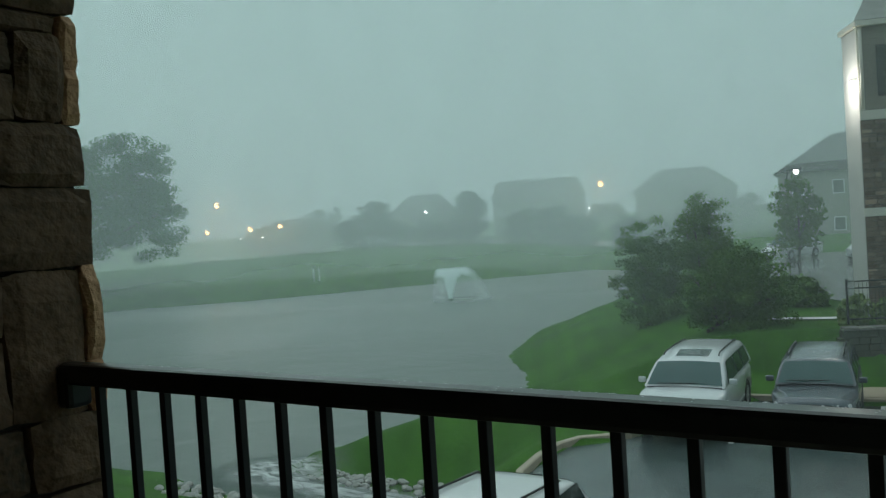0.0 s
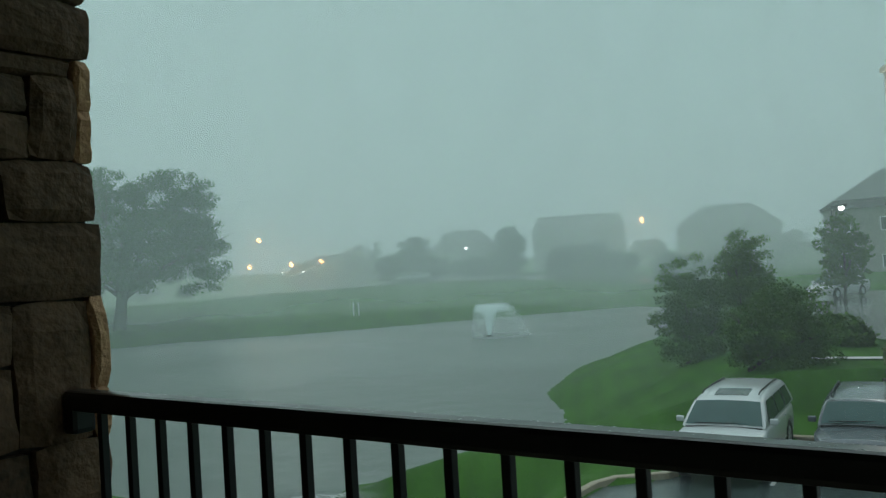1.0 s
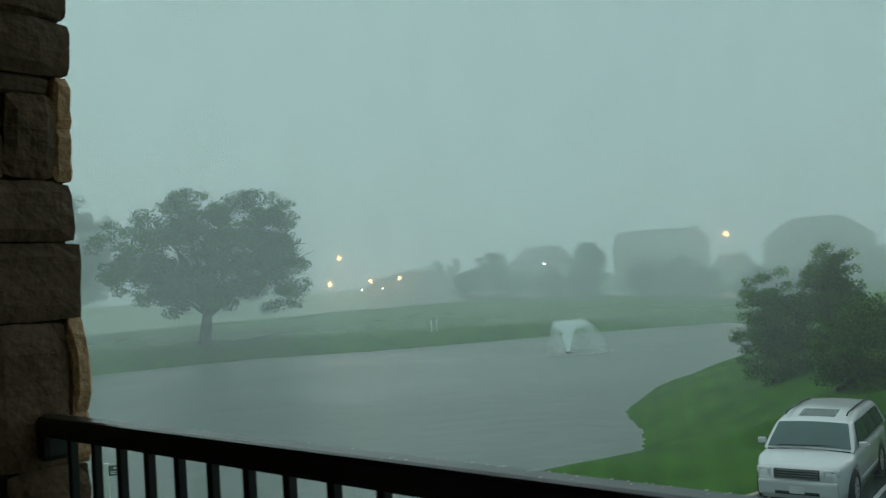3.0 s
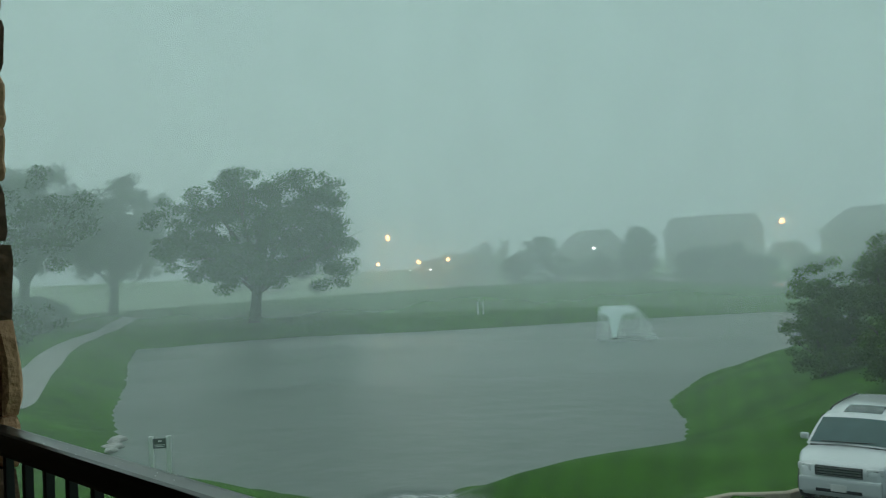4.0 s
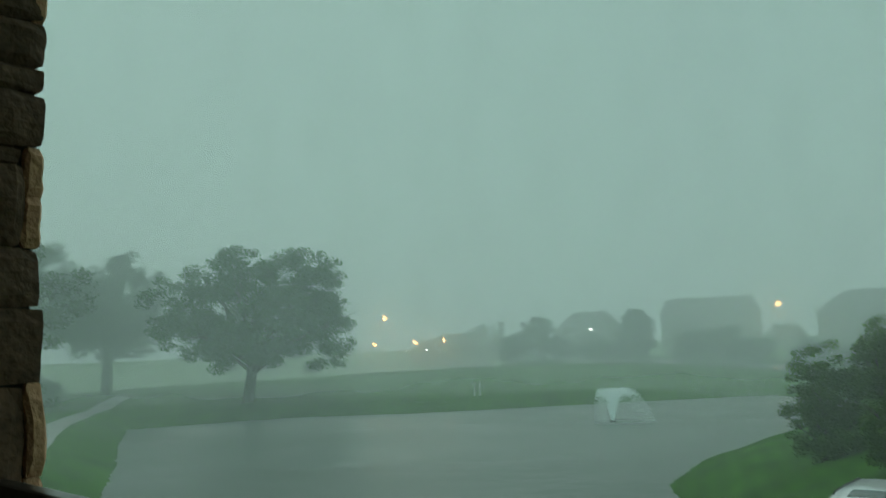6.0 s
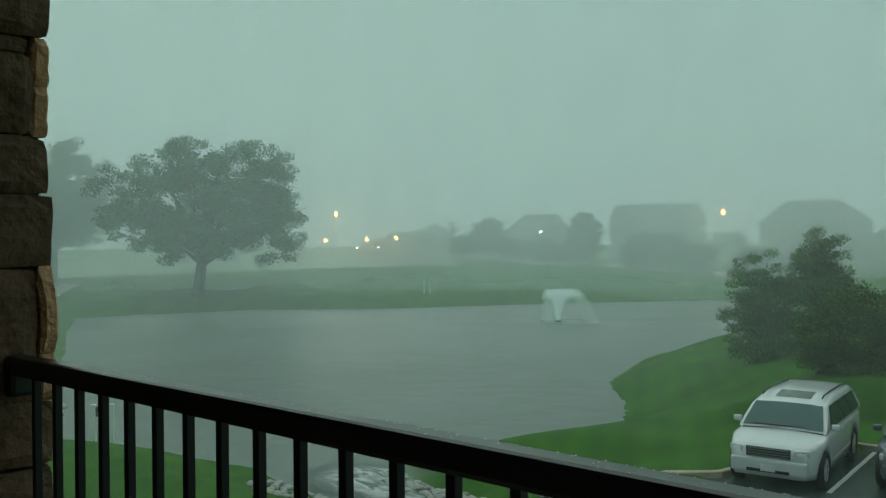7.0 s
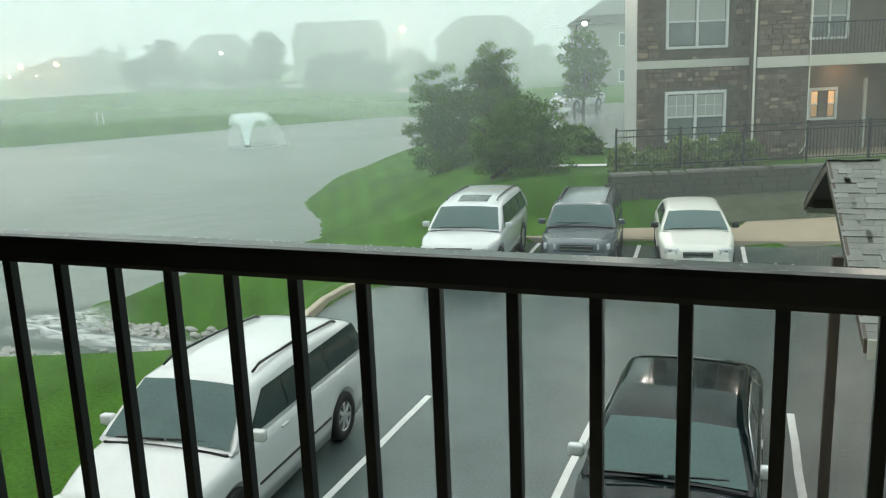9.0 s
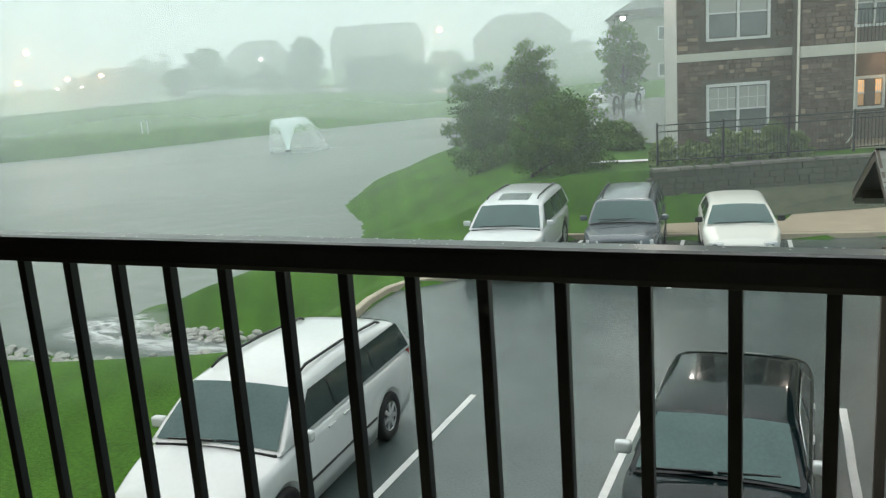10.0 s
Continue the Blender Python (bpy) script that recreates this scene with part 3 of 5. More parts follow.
def wheel_part(root, x, y, r, side, rim_mat):
    bm, rows = bmesh.new(), []
    prof = [(0.58, 0.0), (0.62, 0.035), (0.9, 0.05), (1.0, 0.025), (1.0, -0.15), (0.9, -0.18), (0.5, -0.18)]
    for k in range(28):
        a = k * math.tau / 28
        rows.append([bm.verts.new((side * d, math.cos(a) * r * q, math.sin(a) * r * q)) for q, d in prof])
    grid_faces(bm, rows + rows[:1])
    bmesh.ops.recalc_face_normals(bm, faces=bm.faces)
    w = part("wheel", bm, RUBBER, root, "black rubber tyre on a spoked rim", True)
    w.location = (x, y, r)
    bm = bmesh.new()
    for k in range(7):
        a = k * math.tau / 7
        m = Matrix.Rotation(a, 4, "X")
        add_box(bm, min(side * 0.005, side * 0.03), max(side * 0.005, side * 0.03), -0.032, 0.032, 0.03, r * 0.64, 0.006, m)
    bmesh.ops.create_cone(bm, cap_ends=True, segments=20, radius1=r * 0.16, radius2=r * 0.13, depth=0.03, matrix=Matrix.Translation((side * 0.02, 0, 0)) @ Matrix.Rotation(math.pi / 2, 4, "Y"))
    o = part("rim", bm, rim_mat, w)
    bm, rows = bmesh.new(), []
    for k in range(28):
        a = k * math.tau / 28
        rows.append([bm.verts.new((side * d, math.cos(a) * r * q, math.sin(a) * r * q)) for q, d in ((0.68, 0.03), (0.6, 0.036), (0.58, -0.05))])
    grid_faces(bm, rows + rows[:1])
    bmesh.ops.recalc_face_normals(bm, faces=bm.faces)
    part("rim_ring", bm, rim_mat, w, "", True)
    bm = bmesh.new()
    bmesh.ops.create_cone(bm, cap_ends=True, segments=24, radius1=r * 0.62, radius2=r * 0.62, depth=0.02, matrix=Matrix.Translation((-side * 0.05, 0, 0)) @ Matrix.Rotation(math.pi / 2, 4, "Y"))
    part("brake_disc", bm, DARK_TRIM, w)


def car(name, m, paint, s, label, rim=None):
    """A car that faces -y. s: its sizes: L, W, H, belt height, deck line, window stations."""
    root = thing(name, m, label, "car")
    L, W, H, belt = s["L"], s["W"], s["H"], s["belt"]
    hw = W / 2
    deck, clear, r = s["deck"], s.get("clear", 0.24), s.get("r", 0.34)
    wf, wr = -L / 2 + s["front"], L / 2 - s["rear"]

    def plan(y):
        f = max(0, (-L / 2 + 1.1 - y) / 1.1)
        b = max(0, (y - L / 2 + 0.7) / 0.7)
        return hw * (1 - 0.25 * f ** 2.4 - 0.10 * b ** 2.4)

    def sill(y):
        f = max(0, (-L / 2 + 0.5 - y) / 0.5)
        b = max(0, (y - L / 2 + 0.6) / 0.6)
        return clear + 0.04 * f + 0.12 * b

    # body with wheel arches cut out of its sides
    bm, rows = bmesh.new(), []
    n = 84
    for i in range(n + 1):
        y = -L / 2 + L * i / n
        w, zt, z0 = plan(y), curve_at(deck, y), sill(y)
        end = min(1.0, (y + L / 2) / 0.10 + 0.0, (L / 2 - y) / 0.10 + 0.0)
        tuck = 1 - 0.035 * (1 - end)
        arch = 0.0
        for wy in (wf, wr):
            d = abs(y - wy)
            if d < r * 1.14:
                arch = max(arch, r + math.sqrt((r * 1.14) ** 2 - d * d) * 1.0)
        za = max(z0, arch)
        zm = max(z0 + (zt - z0) * 0.50, za + 0.03)
        half = [(0, z0), (w * 0.86, z0 if not arch else z0), (w * 0.955, za), (w * 0.99, za + (zm - za) * 0.45), (w * 1.0, zm), (w * 0.985, zt - (zt - zm) * 0.30), (w * 0.955, zt - 0.045),
                (w * 0.90, zt - 0.012), (w * 0.62, zt + 0.012), (w * 0.3, zt + 0.022), (0, zt + 0.026)]
        pts = [(x * tuck, z) for x, z in half] + [(-x * tuck, z) for x, z in half[-2:0:-1]]
        rows.append([bm.verts.new((x, y, z)) for x, z in pts])
    grid_faces(bm, rows, True)
    bm.faces.new(rows[0][::-1])
    bm.faces.new(rows[-1])
    bmesh.ops.recalc_face_normals(bm, faces=bm.faces)
    part("body", bm, paint, root, "", True)
    for wy in (wf, wr):
        for sd in (1, -1):
            wheel_part(root, sd * (plan(wy) - 0.045), wy, r, sd, rim or RIM)
    # cabin: a roof shell over glass
    ya, yb, yc, yd = s["cabin"]
    wb, wt = hw * s.get("wb", 0.93), hw * s.get("wt", 0.76)

    def side_x(z):
        t = max(0.0, (z - belt) / (H - belt))
        return wb + (wt - wb) * t ** 1.15

    drop, fall = s.get("drop", 0.07), s.get("fall", 0.0)

    def top(y):
        if y < yb:
            t = (y - ya) / (yb - ya)
            return belt - 0.03 + (H - 0.03 - drop - belt + 0.03) * (1 - (1 - t) ** 1.12)
        if y > yc:
            t = (yd - y) / (yd - yc)
            return belt - 0.03 + (H - 0.05 - fall - belt + 0.03) * (1 - (1 - max(t, 0)) ** 1.5)
        t = (y - yb) / (yc - yb)
        return H - 0.03 - drop * (1 - min(1, t / 0.45)) ** 1.6 + 0.02 * math.sin(t * math.pi) - 0.02 * t - fall * t ** 2

    bm, rows = bmesh.new(), []
    ys = [ya + (yb - ya) * k / 10 for k in range(10)] + [yb + (yc - yb) * k / 12 for k in range(12)] + [yc + (yd - yc) * k / 8 for k in range(9)]
    for y in ys:
        z = top(y)
        half = [(side_x(belt - 0.03), belt - 0.03)] + [(side_x(belt + (z - belt) * q), belt + (z - belt) * q) for q in (0.3, 0.6, 0.86)]
        x1 = side_x(z)
        half += [(x1 * 0.965, z - 0.018), (x1 * 0.86, z + 0.004), (x1 * 0.5, z + 0.024), (0, z + 0.03)]
        rows.append([bm.verts.new((x, y, q)) for x, q in half] + [bm.verts.new((-x, y, q)) for x, q in half[-2::-1]])
    grid_faces(bm, rows)
    bmesh.ops.recalc_face_normals(bm, faces=bm.faces)
    part("roof", bm, paint, root, "", True)

    def pane(nm, f, nu, nv, mat, lab=""):
        b2 = bmesh.new()
        rr = [[b2.verts.new(f(-1 + 2 * u / nu, v / nv)) for u in range(nu + 1)] for v in range(nv + 1)]
        grid_faces(b2, rr)
        bmesh.ops.recalc_face_normals(b2, faces=b2.faces)
        return part(nm, b2, mat, root, lab, True)

    def screen(u, v):
        t = 0.05 + v * 0.90
        y = ya + (yb - ya) * t
        z = top(y)
        x = u * side_x(z) * (0.93 - 0.03 * v)
        k = abs(x) / side_x(z)
        crown = 0.03 - 0.026 * min(1, k / 0.86) ** 2
        return (x, y - 0.012, z + crown + 0.008)

    pane("windscreen", screen, 10, 8, WINDSCREEN, "wet tinted windscreen with sky reflection in its colour")
    part("cowl", box_bm(-side_x(belt) * 0.93, side_x(belt) * 0.93, ya - 0.012, ya + 0.05, belt - 0.07, belt - 0.028, 0.01), DARK_TRIM, root)

    def rear(u, v):
        t = 0.12 + v * 0.78
        y = yd + (yc - yd) * t
        z = top(y)
        x = u * side_x(z) * 0.86
        k = abs(x) / side_x(z)
        return (x, y + 0.012, z + 0.03 - 0.026 * min(1, k / 0.86) ** 2 + 0.008)

    pane("rear_window", rear, 6, 5, GLASS_CAR)
    first, last = s["sides"][0], s["sides"][-1]
    for sd in (1, -1):
        def band(u, v, sd=sd):
            z = belt + 0.012 + (H - 0.10 - drop * 0.6 - fall * 0.6 - belt) * v
            q = (u + 1) / 2
            y = (first[0] + (first[2] - first[0]) * v) * (1 - q) + (last[1] + (last[3] - last[1]) * v) * q
            return (sd * (side_x(z) + 0.006), y, z)
        pane("pillar_trim", band, 8, 4, DARK_TRIM)
        for y0, y1, t0, t1 in s["sides"]:
            def side(u, v, sd=sd, y0=y0, y1=y1, t0=t0, t1=t1):
                z = belt + 0.02 + (H - 0.115 - drop * 0.6 - fall * 0.6 - belt) * v
                q = (u + 1) / 2
                y = (y0 + (t0 - y0) * v) * (1 - q) + (y1 + (t1 - y1) * v) * q
                return (sd * (side_x(z) + 0.012), y, z)
            pane("side_window", side, 5, 4, GLASS_CAR)
    # front
    zf = curve_at(deck, -L / 2 + 0.05)
    yf = -L / 2
    g = s.get("grille", 0.42)
    gz0, gz1 = s.get("gz", (0.5, 0.66))
    gr = part("grille", box_bm(-g, g, yf - 0.012, yf + 0.10, gz0, gz1, 0.02), DARK_TRIM, root, "dark grille")
    for k in range(s.get("bars", 3)):
        z = gz0 + (gz1 - gz0) * (k + 0.5) / s.get("bars", 3)
        part("grille_bar", box_bm(-g * 0.94, g * 0.94, yf - 0.026, yf, z - 0.010, z + 0.010, 0.004), s.get("bar_mat", CHROME), gr)
    part("bumper", box_bm(-hw * 0.80, hw * 0.80, yf - 0.05, yf + 0.2, clear + 0.10, gz0 - 0.03, 0.05), paint, root)
    part("lower_intake", box_bm(-hw * 0.45, hw * 0.45, yf - 0.058, yf + 0.05, clear + 0.13, clear + 0.20, 0.01), DARK_TRIM, root)
    for sd in (1, -1):
        hx = hw * 0.66
        lamp = part("headlight", box_bm(-0.17, 0.17, -0.09, 0.10, -0.075, 0.075, 0.04), HEADLAMP, root, "clear headlight")
        lamp.matrix_basis = pose(sd * hx, yf + 0.13, s.get("lamp_z", zf - 0.09), 0, 0, sd * 24)
        part("reflector", box_bm(-0.05, 0.05, -0.096, -0.08, -0.04, 0.04, 0.006), CHROME, lamp)
        if s.get("amber"):
            part("indicator", box_bm(-0.03 + sd * 0.13, 0.03 + sd * 0.13, -0.094, 0.0, -0.05, 0.05, 0.008), AMBER, lamp, "amber indicator")
        zz = belt + 0.07
        ym = ya + (yb - ya) * 0.48
        mir = part("mirror", box_bm(-0.09, 0.09, -0.06, 0.05, -0.068, 0.068, 0.032), s.get("mirror_mat", paint), root, "", True)
        mir.location = (sd * (side_x(zz) + 0.15), ym, zz)
        part("mirror_arm", box_bm(-0.09, 0.03, -0.03, 0.03, -0.05, -0.02, 0.008, Matrix.Scale(sd, 4, (1, 0, 0))), DARK_TRIM, mir)
        part("rear_light", box_bm(sd * hw * 0.80 - 0.06, sd * hw * 0.80 + 0.06, L / 2 - 0.10, L / 2 + 0.012, belt - 0.32, belt - 0.08, 0.02), TAIL, root, "red rear light")
        for hy in s["handles"]:
            part("door_handle", box_bm(sd * hw * 0.985 - 0.02, sd * hw * 0.985 + 0.02, hy - 0.09, hy + 0.09, belt - 0.16, belt - 0.125, 0.01), s.get("mirror_mat", paint), root)
        part("side_moulding", box_bm(sd * hw - 0.012, sd * hw + 0.010, wf + r + 0.15, wr - r - 0.12, 0.50, 0.53, 0.005), DARK_TRIM if s.get("mould") else paint, root)
        if s.get("window_trim"):
            zt = H - 0.095 - drop * 0.6
            line = [(first[0] - 0.05, belt + 0.01), (first[2] - 0.03, zt - 0.02), (first[2] + 0.25, zt + 0.012), (0.6, zt + 0.012), (last[3] - 0.05, zt - 0.03), (last[1], belt + 0.02)]
            bm = bmesh.new()
            add_tube(bm, [(sd * (side_x(z) + 0.018), y, z) for y, z in line], 0.011, 6)
            part("window_trim", bm, CHROME, root, "bright chrome window trim", True)
        if s.get("rails"):
            z = H - 0.012
            bm = bmesh.new()
            x = sd * wt * 0.86
            add_tube(bm, [(x, yb + 0.25, z - 0.03), (x, yb + 0.42, z + 0.022), (x, (yb + yc) / 2, z + 0.034 - fall * 0.25), (x, yc - 0.25, z + 0.014 - fall * 0.8), (x, yc - 0.12, z - 0.04 - fall * 0.9)], [0.018, 0.022, 0.022, 0.022, 0.018], 6)
            part("roof_rail", bm, s.get("rail_mat", DARK_TRIM), root, "", True)
        part("wiper", box_bm(sd * 0.32 - 0.30, sd * 0.32 + 0.30, -0.012, 0.012, -0.008, 0.012, 0.004, pose(0, ya + 0.03, top(ya + 0.05) + 0.045, 0, 0, 6)), DARK_TRIM, root)
    part("number_plate", box_bm(-0.15, 0.15, yf - 0.066, yf - 0.05, clear + 0.16, clear + 0.30, 0.004), LINE_PAINT, root, "plain pale plate")
    if s.get("sunroof"):
        y0, y1 = s["sunroof"]
        def sun_pane(u, v):
            y = y0 + (y1 - y0) * v
            return (u * wt * 0.52, y, top(y) + 0.031 + 0.004 - 0.008 * u * u)
        pane("sunroof", sun_pane, 4, 4, GLASS_CAR, "dark glass sunroof")
    return root


SUV = dict(L=5.1, W=1.97, H=1.77, drop=0.13, belt=1.15, clear=0.28, r=0.40, front=0.92, rear=1.15, deck=[(-2.55, 0.88), (-2.42, 0.98), (-1.3, 1.11), (-1.0, 1.12), (2.2, 1.12), (2.55, 1.02)],
           cabin=(-1.42, -0.74, 2.0, 2.48), wb=0.94, wt=0.77, sides=[(-1.0, 0.2, -0.62, 0.2), (0.28, 1.15, 0.28, 1.12), (1.25, 2.2, 1.22, 1.95)],
           handles=(0.0, 1.0), grille=0.46, gz=(0.72, 0.93), bars=4, lamp_z=0.86, sunroof=(-0.45, 0.15), rails=True)
JEEP = dict(L=4.65, W=1.84, H=1.66, drop=0.10, belt=1.09, clear=0.30, r=0.37, front=0.80, rear=1.1, deck=[(-2.32, 0.86), (-2.2, 0.96), (-1.1, 1.03), (-0.9, 1.06), (1.9, 1.06), (2.32, 0.97)],
            cabin=(-1.15, -0.70, 1.75, 2.28), wb=0.93, wt=0.76, sides=[(-0.80, 0.22, -0.45, 0.22), (0.3, 1.1, 0.3, 1.08), (1.2, 1.9, 1.18, 1.7)],
            handles=(0.05, 0.95), grille=0.40, gz=(0.70, 0.86), bars=2, lamp_z=0.80, rails=True)
SEDAN_OLD = dict(L=4.6, W=1.78, H=1.44, belt=0.98, r=0.32, front=0.88, rear=1.0, deck=[(-2.3, 0.66), (-2.1, 0.78), (-1.3, 0.95), (-1.1, 0.97), (1.6, 0.98), (2.3, 0.92)],
                 cabin=(-1.32, -0.62, 1.05, 1.85), wb=0.92, wt=0.70, sides=[(-0.92, 0.2, -0.45, 0.2), (0.28, 1.3, 0.28, 0.95)],
                 handles=(0.05, 0.95), grille=0.34, gz=(0.52, 0.66), bars=2, lamp_z=0.66, mirror_mat=None)
MINIVAN = dict(fall=0.11, L=4.94, W=1.90, H=1.71, belt=1.10, clear=0.20, r=0.345, front=0.95, rear=1.1, deck=[(-2.47, 0.74), (-2.30, 0.88), (-1.45, 1.05), (-1.20, 1.08), (2.1, 1.08), (2.47, 0.98)],
               cabin=(-1.45, -0.72, 2.02, 2.42), wb=0.94, wt=0.77, sides=[(-1.12, -0.16, -0.58, -0.16), (-0.13, 1.02, -0.13, 1.02), (1.05, 2.26, 1.05, 2.08)],
               handles=(-0.32, 0.08), grille=0.42, gz=(0.62, 0.74), bars=2, lamp_z=0.76, amber=True, rails=True, mould=True)
SEDAN_NEW = dict(L=4.75, W=1.84, H=1.46, belt=0.99, r=0.34, front=0.92, rear=1.05, deck=[(-2.37, 0.66), (-2.15, 0.80), (-1.4, 0.94), (-1.2, 0.98), (1.7, 1.02), (2.37, 0.98)],
                 cabin=(-1.42, -0.70, 1.0, 1.95), wb=0.93, wt=0.76, sides=[(-1.0, 0.12, -0.52, 0.12), (0.2, 1.45, 0.2, 0.98)],
                 handles=(0.05, 0.98), grille=0.38, gz=(0.46, 0.64), bars=3, lamp_z=0.68)
for spec in (SEDAN_OLD,):
    spec["mirror_mat"] = DARK_TRIM
SEDAN_NEW["mirror_mat"], SEDAN_NEW["window_trim"] = PAINT_SILVER, True

car("minivan", pose(-4.19, 7.58, 0, 0, 0, 3.2), PAINT_WHITE, MINIVAN, "white minivan with dark roof rails parked on wet asphalt")
car("sedan", pose(1.34, 8.52, 0, 0, 0, 0.5), PAINT_BLACK, SEDAN_NEW, "glossy black sedan with silver mirrors parked on wet asphalt")
car("suv", pose(-4.98, 19.75, 0, 0, 0, 6), PAINT_SILVER, SUV, "large silver white SUV with a sunroof parked at the kerb")
car("jeep", pose(-2.35, 20.75, 0, 0, 0, 7), PAINT_GREY, JEEP, "dark grey off-road car parked between two pale cars")
car("old_sedan", pose(0.30, 21.35, 0, 0, 0, 9), PAINT_CREAM, SEDAN_OLD, "cream white sedan parked before the sidewalk")


# ---- apartment house across the parking lot ----
def house_frame(u, out, z=0.0):
    """A place along the facade (u from its corner, out in front of it)."""
    return pose(-2.19 + u * FACE_DIR[0] + out * FACE_NORMAL[0], 28.43 + u * FACE_DIR[1] + out * FACE_NORMAL[1], z, 0, 0, math.degrees(math.atan2(FACE_DIR[1], FACE_DIR[0])))


def sash_window(root, u0, u1, z0, z1, out, lit=False, grids=True, shutters=False):
    """A twin sash window; local x along the facade, -y out of it."""
    w = part("window", box_bm(u0 - 0.09, u1 + 0.09, -out - 0.05, -out + 0.02, z0 - 0.09, z0, 0.008), WHITE_PAINT, root, "white framed twin sash window")
    part("frame", box_bm(u0 - 0.09, u1 + 0.09, -out - 0.05, -out + 0.02, z1, z1 + 0.10, 0.008), WHITE_PAINT, w)
    mid, half = (u0 + u1) / 2, 0.17 if lit else 0.045
    for a, b in ((u0 - 0.09, u0), (u1, u1 + 0.09), (mid - half, mid + half)):
        part("jamb", box_bm(a, b, -out - 0.048, -out + 0.02, z0, z1), DARK_SIDING if lit and b - a > 0.2 else WHITE_PAINT, w)
    zm = z0 + (z1 - z0) * 0.5
    for a, b in ((u0, mid - half), (mid + half, u1)):
        part("pane", box_bm(a + 0.03, b - 0.03, -out - 0.005, -out + 0.01, z0 + 0.04, zm), DIM_WINDOW if lit else WINDOW_GLASS, w)
        part("pane", box_bm(a + 0.03, b - 0.03, -out - 0.012, -out + 0.01, zm, z1 - 0.03), LIT_WINDOW if lit else BLIND, w)
        part("sash_rail", box_bm(a, b, -out - 0.035, -out, zm - 0.025, zm + 0.025, 0.004), WHITE_PAINT, w)
        if grids:
            for k in (1, 2):
                x = a + (b - a) * k / 3
                part("muntin", box_bm(x - 0.010, x + 0.010, -out - 0.024, -out - 0.012, zm, z1 - 0.03), WHITE_PAINT, w)
            z = zm + (z1 - zm) * 0.5
            part("muntin", box_bm(a, b, -out - 0.026, -out - 0.014, z - 0.010, z + 0.010), WHITE_PAINT, w)
    if shutters:
        for a in (u0 - 0.50, u1 + 0.12):
            sh = part("shutter", box_bm(a, a + 0.36, -out - 0.03, -out + 0.01, z0 - 0.05, z1 + 0.05, 0.006), SHUTTER, w, "dark louvred shutter")
            for k in range(12):
                z = z0 + (z1 - z0) * (k + 0.5) / 12
                part("slat", box_bm(a + 0.04, a + 0.32, -out - 0.042, -out - 0.03, z - 0.03, z + 0.03, 0.004), SHUTTER, sh)
    return w


def wall_stones(root, u0, u1, z0, z1, out, holes, seed):
    """Rough ledge stones of a facade, joined."""
    rnd = random.Random(seed)
    verts, faces = [], []
    z = z0
    while z < z1 - 0.05:
        h = min(rnd.choice((0.10, 0.14, 0.18)), z1 - z)
        u = u0
        while u < u1 - 0.02:
            l = min(rnd.uniform(0.16, 0.46), u1 - u)
            if u1 - u - l < 0.08:
                l = u1 - u
            if not any(a - 0.1 < u + l and u < b + 0.1 and c - 0.1 < z + h and z < d + 0.1 for a, b, c, d in holes):
                o = out + rnd.uniform(0.012, 0.05)
                g, e = 0.008, 0.012
                i = len(verts)
                for x, y, q in ((u + g, -out + 0.02, z + g), (u + l - g, -out + 0.02, z + g), (u + l - g, -out + 0.02, z + h - g), (u + g, -out + 0.02, z + h - g),
                                (u + g + e, -o, z + g + e), (u + l - g - e, -o, z + g + e), (u + l - g - e, -o, z + h - g - e), (u + g + e, -o, z + h - g - e)):
                    verts.append((x, y + rnd.uniform(-0.004, 0.004), q))
                faces += [(i + 4, i + 5, i + 6, i + 7), (i, i + 1, i + 5, i + 4), (i + 1, i + 2, i + 6, i + 5), (i + 2, i + 3, i + 7, i + 6), (i + 3, i, i + 4, i + 7)]
            u += l
        z += h
    me = bpy.data.meshes.new("stone_facing")
    me.from_pydata(verts, [], faces)
    me.materials.append(LEDGE_STONE)
    o = new("stone_facing", me)
    o.parent = root
    return tagged(o, "brown ledge stone facing in mixed tones", kind="stuff")


def lap_boards(root, u0, u1, z0, z1, out, mat, holes):
    n = int((z1 - z0) / 0.16)
    for k in range(n):
        z = z0 + (z1 - z0) * k / n
        runs = [(u0, u1)]
        for a, b, c, d in holes:
            if c - 0.02 < z + 0.12 and z < d + 0.02:
                runs = [(p, q) for r0, r1 in runs for p, q in ((r0, min(r1, a)), (max(r0, b), r1)) if q - p > 0.02]
        for p, q in runs:
            bm = bmesh.new()
            v = [bm.verts.new(c) for c in ((p, -out, z), (q, -out, z), (q, -out - 0.02, z), (p, -out - 0.02, z), (p, -out, z + 0.155), (q, -out, z + 0.155), (q, -out - 0.004, z + 0.155), (p, -out - 0.004, z + 0.155))]
            for f in ((3, 2, 6, 7), (0, 1, 2, 3), (4, 5, 6, 7), (0, 3, 7, 4), (1, 2, 6, 5)):
                bm.faces.new([v[i] for i in f])
            bmesh.ops.recalc_face_normals(bm, faces=bm.faces)
            part("board", bm, mat, root)


